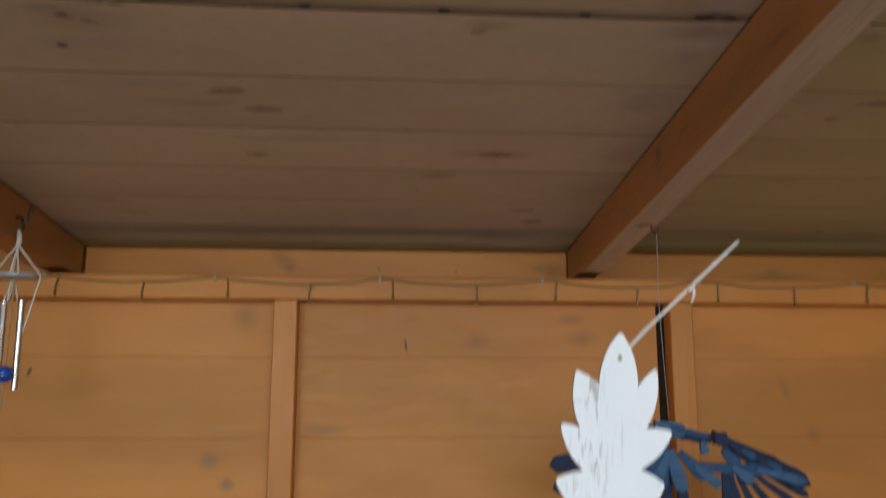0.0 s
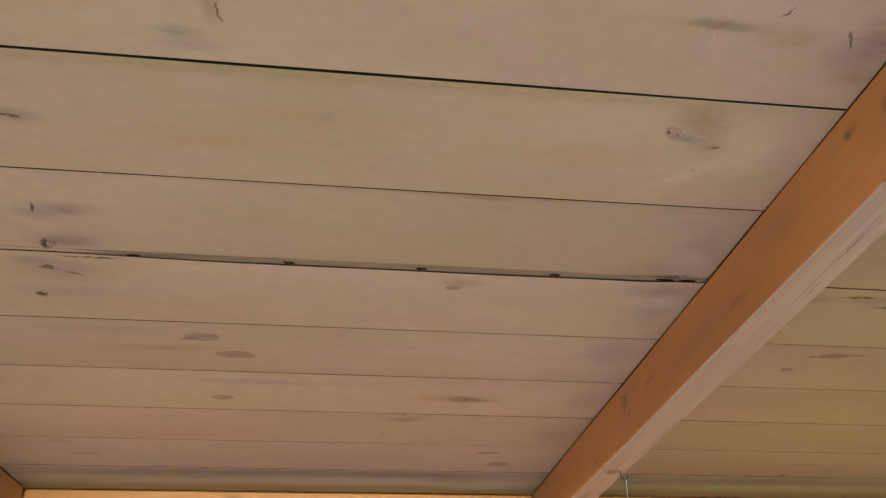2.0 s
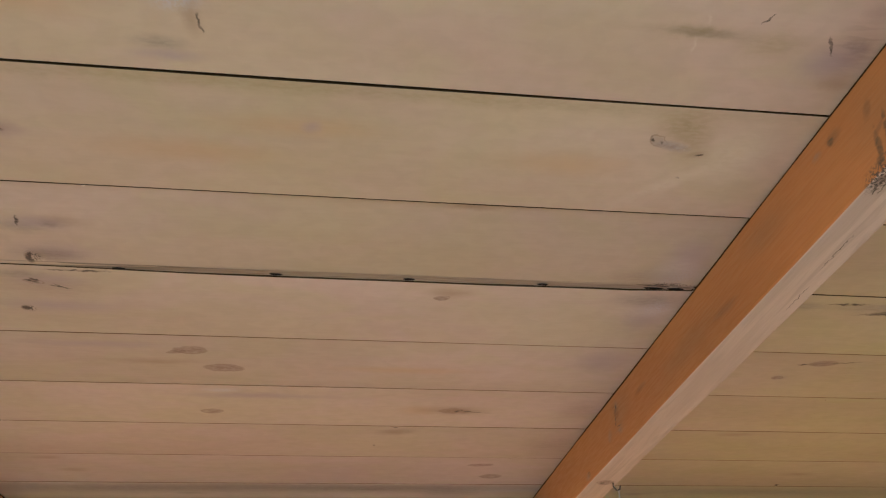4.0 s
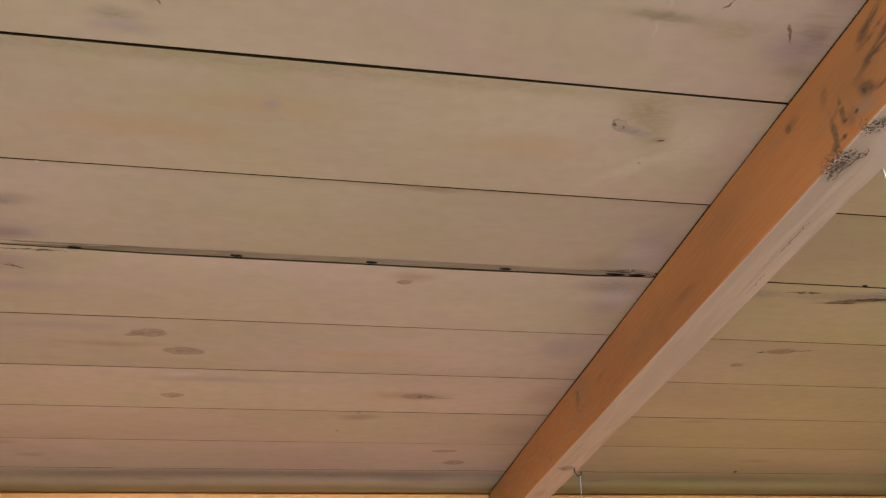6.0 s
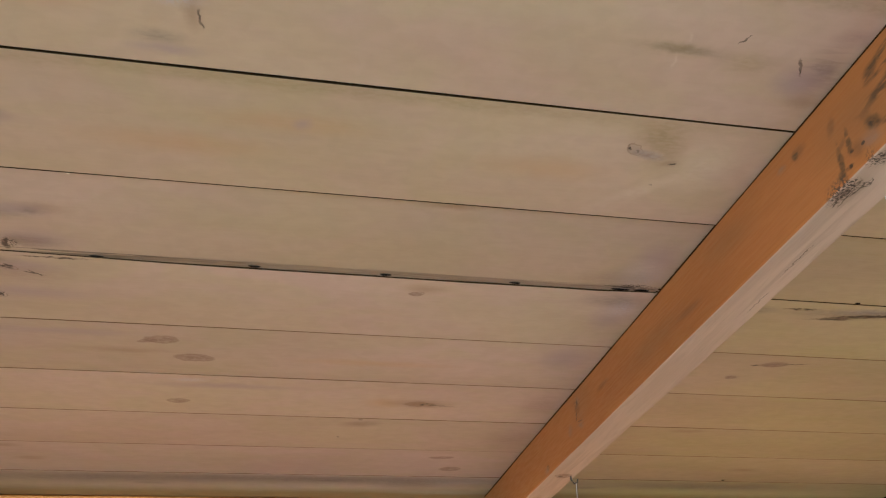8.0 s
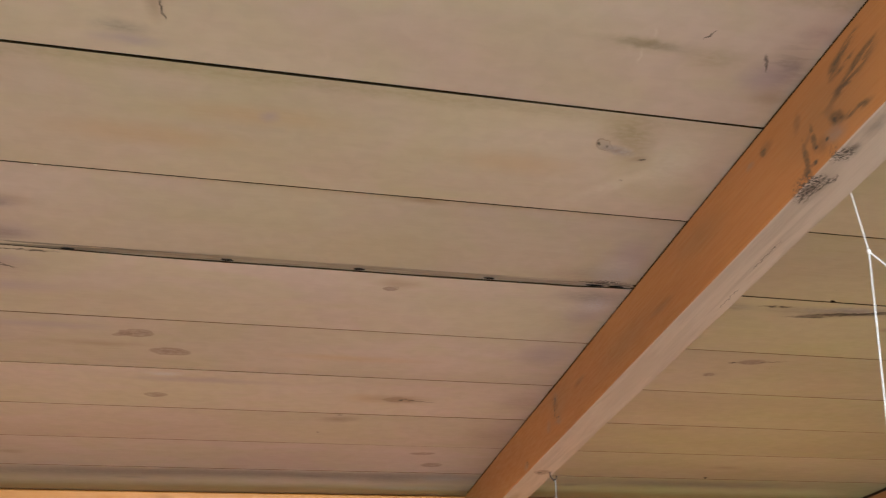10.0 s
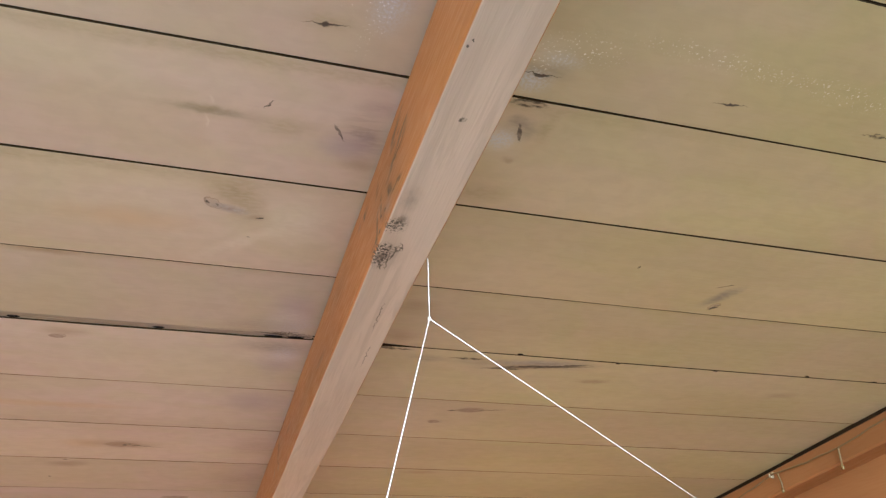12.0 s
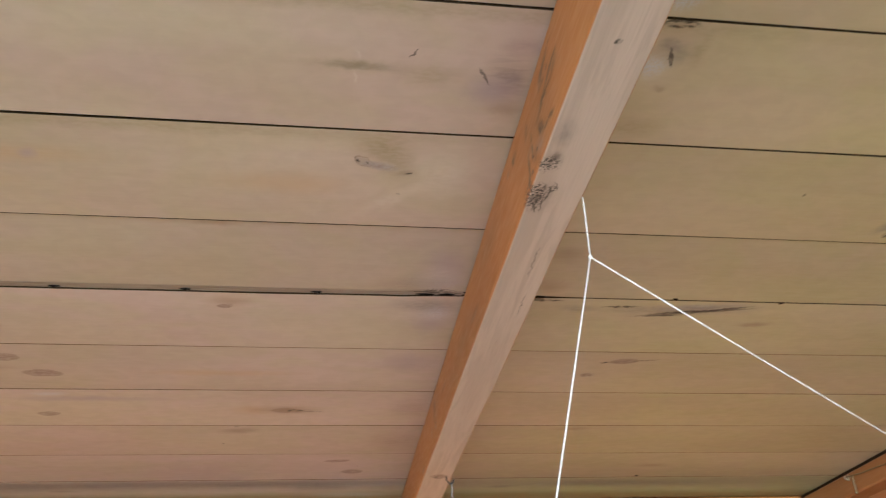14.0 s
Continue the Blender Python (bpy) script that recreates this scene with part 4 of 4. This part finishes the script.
IN_WAY, OUT_WAY = Vector((-0.266, -0.104, -0.958)).normalized(), Vector((0.881, 0.341, -0.328)).normalized()
part("inner_strand", rod([KNOT_AT + IN_WAY * d for d in (0, 0.1, 0.2, 0.34)], 0.00050, 8), cord_white, forked, smooth=True)
END = KNOT_AT + OUT_WAY * 0.47
part("outer_strand", rod([KNOT_AT, KNOT_AT.lerp(END, 0.5), END], 0.00046, 8), cord_white, forked, smooth=True)

# the wire and the blue ornament
HOOK = under(0.437, 0.443, R_H)
hang = empty("hanging_wire", label="thin grey wire hanging from a hook in the rafter", category="wire")
part("hook", rod([HOOK + Vector((0, 0, 0.004)), HOOK + Vector((0, 0, -0.006)), HOOK + Vector((0.005, 0, -0.012)), HOOK + Vector((0.010, 0, -0.010)), HOOK + Vector((0.011, 0, -0.005))], 0.0011, 6), iron, hang, smooth=True)
WIRE_END = Vector((0.456, 1.568, 1.620))
part("wire", rod([HOOK + Vector((0.008, 0, -0.011)), (0.447, 1.563, 1.80), WIRE_END], 0.0007, 6), mat("nylon thread", 0.3, 0.0, (0.30, 0.31, 0.33)), hang, smooth=True)


def blue_paint(name, a, b):
    return spotted(name, a, b, 60, 0.75, 0.25)


navy, mid_blue, soft_blue = blue_paint("navy paint", (0.006, 0.018, 0.06), (0.010, 0.028, 0.085)), blue_paint("slate blue paint", (0.012, 0.058, 0.16), (0.024, 0.08, 0.20)), blue_paint("faded blue paint", (0.030, 0.10, 0.22), (0.05, 0.13, 0.27))
bird = empty("bird_ornament", WIRE_END, label="blue painted wooden bird with a slatted wing hanging from a wire", category="ornament")
U = 0.000866


def feather(name, a, b, width, material, depth=0.0, thick=0.006, blunt=0.75, rough=0.05):
    """A flat wooden piece from a to b, in the bird's own plane; units of 0.87 mm, right and up from the wire's end."""
    (x0, z0), (x1, z1) = a, b
    d = Vector((x1 - x0, z1 - z0))
    n = d.length
    rng = random.Random(int(abs(x0 * 7 + z1 * 13)))
    upper, lower = [], []
    for k in range(13):
        t = k / 12
        w = width * 0.5 * (0.55 + 0.45 * min(1.0, t / 0.6)) * (1.0 if t < 0.8 else blunt + (1 - blunt) * (1 - (t - 0.8) / 0.2)) * (math.sqrt(max(0.0, 1 - ((t - 0.86) / 0.14) ** 2)) if t > 0.86 else 1.0)
        upper.append((n * t, max(w * (1 + rough * rng.uniform(-1, 1)), 0.4)))
        lower.append((n * t, -max(w * (1 + rough * rng.uniform(-1, 1)), 0.4)))
    out = upper + lower[::-1]
    ob = part(name, slab([(x * U, z * U) for x, z in out], thick, 0.0012), material, bird)
    ob.matrix_basis = pose(x0 * U, depth, z0 * U, 0, -math.degrees(math.atan2(d.y, d.x)), 0)
    return ob


feather("head", (-26, -14), (30, -26), 26, soft_blue, 0.004, 0.012, rough=0.12)
feather("neck", (-60, -16), (88, -40), 20, navy, 0.008, 0.008, rough=0.12)
feather("neck", (0, -16), (72, -36), 11, mid_blue, -0.002, 0.006, rough=0.2)
feather("wing_bar", (78, -32), (250, -118), 31, navy, 0.006, 0.012, 0.95, 0.14)
feather("wing_knob", (78, -40), (102, -38), 24, navy, -0.002, 0.014, 1.0)
for k in range(6):
    q = k / 5
    feather("covert", (104 + 112 * q, -46 - 56 * q), (128 + 112 * q, -60 - 52 * q), 13, mid_blue if k % 2 else navy, -0.004, 0.005, 0.9, 0.1)
feather("wing_bar", (30, -84), (178, -92), 20, mid_blue, -0.004, 0.008, 0.9, 0.15)
feather("wing_bar", (150, -90), (236, -112), 15, soft_blue, -0.006, 0.006, 0.9, 0.12)
for k, (x0, z0, x1, z1) in enumerate(((98, -92, 104, -196), (108, -98, 132, -196), (122, -100, 166, -192), (136, -98, 204, -184), (152, -98, 244, -164), (176, -98, 252, -138))):
    feather("wing_slat", (x0, z0), (x1, z1), 14 if k else 24, navy, 0.004 + 0.002 * k, 0.005, 0.9)
for a, b, w, mm in (((-10, -44), (-26, -128), 30, mid_blue), ((-2, -56), (20, -128), 26, soft_blue), ((14, -60), (60, -106), 22, mid_blue), ((40, -84), (84, -118), 17, soft_blue), ((-20, -50), (-64, -122), 30, mid_blue), ((-6, -60), (-34, -118), 20, soft_blue),
                    ((-40, -46), (-130, -108), 34, mid_blue), ((-90, -62), (-216, -82), 30, navy), ((-90, -80), (-210, -122), 30, navy), ((-60, -90), (-150, -150), 30, navy), ((58, -42), (64, -64), 15, soft_blue), ((92, -56), (120, -86), 20, mid_blue), ((106, -84), (142, -112), 18, soft_blue), ((134, -82), (162, -96), 15, mid_blue)):
    feather("feather", a, b, w, mm, random.uniform(-0.010, 0.002), 0.006, 0.95)
feather("tail", (16, -84), (34, -230), 22, navy, 0.010, 0.008)
feather("tail", (-8, -84), (0, -230), 22, navy, 0.012, 0.008)

# wind chime under the other rafter
CH = Vector((-0.583, 1.685, 1.931))
chime = empty("wind_chime", CH, label="metal tube wind chime with white cords and a blue ball", category="wind chime")
part("hook", rod([(-0.009, 0, 0.010), (0.002, 0, 0.010), (0.006, 0, -0.008), (0, 0, -0.016)], 0.0024, 8), iron, chime, smooth=True)
part("ring", rod([(0.0, 0, -0.012), (0.002, 0, -0.030), (0, 0, -0.040)], 0.0045, 8, taper=[0.8, 1, 0.9]), cord_white, chime, smooth=True)
disc = bmesh.new()
bmesh.ops.create_cone(disc, segments=28, radius1=0.036, radius2=0.036, depth=0.006, cap_ends=True, matrix=Matrix.Translation((0.003, 0, -0.089)))
bmesh.ops.bevel(disc, geom=[e for e in disc.edges if abs(e.verts[0].co.z - e.verts[1].co.z) < 1e-6], offset=0.0012, segments=2, affect="EDGES")
part("disc", disc, spotted("grey acrylic", (0.30, 0.36, 0.42), (0.38, 0.44, 0.5), 80, 0.3, 0.05), chime, "grey-blue round disc")
for k in range(3):
    a = radians((4, 128, 236)[k])
    cx, cy = 0.036 * math.cos(a) + 0.003, 0.036 * math.sin(a)
    tx, ty = 0.0215 * math.cos(a) - 0.007, 0.0215 * math.sin(a)
    part("cord", rod([(0, 0, -0.036), (cx, cy, -0.086), (cx, cy, -0.094), (tx + (0.003 if k == 0 else 0), ty, -0.190)], 0.0014, 6), cord_white, chime)
    part("cord", rod([(0, 0, -0.092), (tx * 0.5, ty * 0.5, -0.128)], 0.0012, 6), cord_white, chime)
    part("cord", rod([(0, 0, -0.040), (tx * 0.35, ty * 0.35, -0.087)], 0.0012, 6), cord_white, chime)
    tube = rod([(tx, ty, -0.129), (tx + 0.001, ty, -0.271)], 0.0054, 16)
    part("tube", tube, steel, chime, "silvery metal tube", smooth=False)
part("centre_cord", rod([(0.002, -0.004, -0.092), (0.0036, -0.010, -0.2475), (0.001, -0.010, -0.36)], 0.0014, 6), fibre_mat("tan cord", (0.50, 0.34, 0.20)), chime)
part("ball", ball((0.0036, -0.010, -0.2475), 0.0135, u=20, v=12), spotted("blue lacquer", (0.01, 0.07, 0.42), (0.012, 0.09, 0.5), 50, 0.2, 0.02), chime, "glossy blue ball", smooth=True)

# fairy lights along the rails, each on its clear hooks
hook_bm = box(-0.0035, 0.0035, -0.003, 0.0, -0.006, 0.006, 0.0012)
rod([(0, -0.002, -0.003), (0, -0.008, -0.003), (0, -0.009, 0.003)], 0.0014, 6, hook_bm)
hook_mesh = mesh(hook_bm, "clip")
hook_mesh.materials.append(clear)


def lights(name, at, drops, hooks, label, length):
    """A wire that droops from hook to hook along at(s, z), with a short lead and a bulb every drop."""
    ob = empty(name, label=label, category="string lights")
    rng = random.Random(len(drops))
    knots = sorted([(s, 0.0, True) for s in hooks] + [(s, -0.011 - 0.004 * rng.random() if min(abs(s - h) for h in hooks) > 0.05 else -0.003, False) for s in drops])
    line = []
    for (s0, z0, _), (s1, z1, _) in zip(knots, knots[1:]):
        n = 6 if s1 - s0 > 0.05 else 2
        for k in range(n):
            t = k / n
            line.append(at(s0 + (s1 - s0) * t, z0 + (z1 - z0) * t - 0.012 * t * (1 - t) * (s1 - s0) / 0.16 + 0.0012 * rng.uniform(-1, 1)))
    line.append(at(knots[-1][0], knots[-1][1]))
    part("wire", rod(line, 0.0014, 6), wire_mat, ob, smooth=True)
    for s, z, is_hook in knots:
        if not is_hook:
            lean = rng.uniform(-0.003, 0.003)
            part("lead", rod([at(s, z), at(s + 0.002, z - 0.005), at(s + lean, z - length * 0.6), at(s + lean, z - length)], 0.0017, 6), lead_mat, ob)
            part("bulb", ball(at(s + lean, z - length - 0.003), 0.0028, (1, 1, 1.8), u=8, v=6), bulb_mat, ob, smooth=True)
    return ob


BACK_DROPS = [-0.90, -0.745, -0.594, -0.436, -0.281, -0.124, 0.032, 0.195, 0.352, 0.513, 0.675, 0.830, 0.982, 1.140, 1.285]
BACK_HOOKS = [-0.925, -0.618, -0.302, 0.008, 0.325, 0.640, 0.955, 1.270]
lights("string_lights", lambda s, z: Vector((s, RAIL_Y - 0.005, 1.8725 + z)), BACK_DROPS, BACK_HOOKS, "fairy light wire drooping along the back wall rail", 0.030)
side_turn = pose(0, 0, 0, 0, 0, -90)


def side_at(s, z):
    p = under(RIGHT - 0.005, (2 - s) / math.cos(radians(SLOPE)), 0.013)
    return p + Vector((0, 0, z))


SIDE_DROPS = [0.81, 0.97, 1.13, 1.298, 1.455, 1.635, 1.79]
SIDE_HOOKS = [0.83, 1.15, 1.476, 1.812]
lights("string_lights", side_at, SIDE_DROPS, SIDE_HOOKS, "fairy light wire drooping along the sloping side rail", 0.030)
for x in BACK_HOOKS:
    h = new("clip", hook_mesh)
    h.location = (x, RAIL_Y + 0.0002, 1.8705)
    tagged(h, "small clear plastic clip on the wooden rail", "clip", "clear clips")
for s in SIDE_HOOKS:
    h = new("clip", hook_mesh)
    h.matrix_basis = Matrix.Translation(side_at(s, -0.002) + Vector((0.0052, 0, 0))) @ side_turn
    tagged(h, "small clear plastic clip on the wooden rail", "clip", "clear clips")
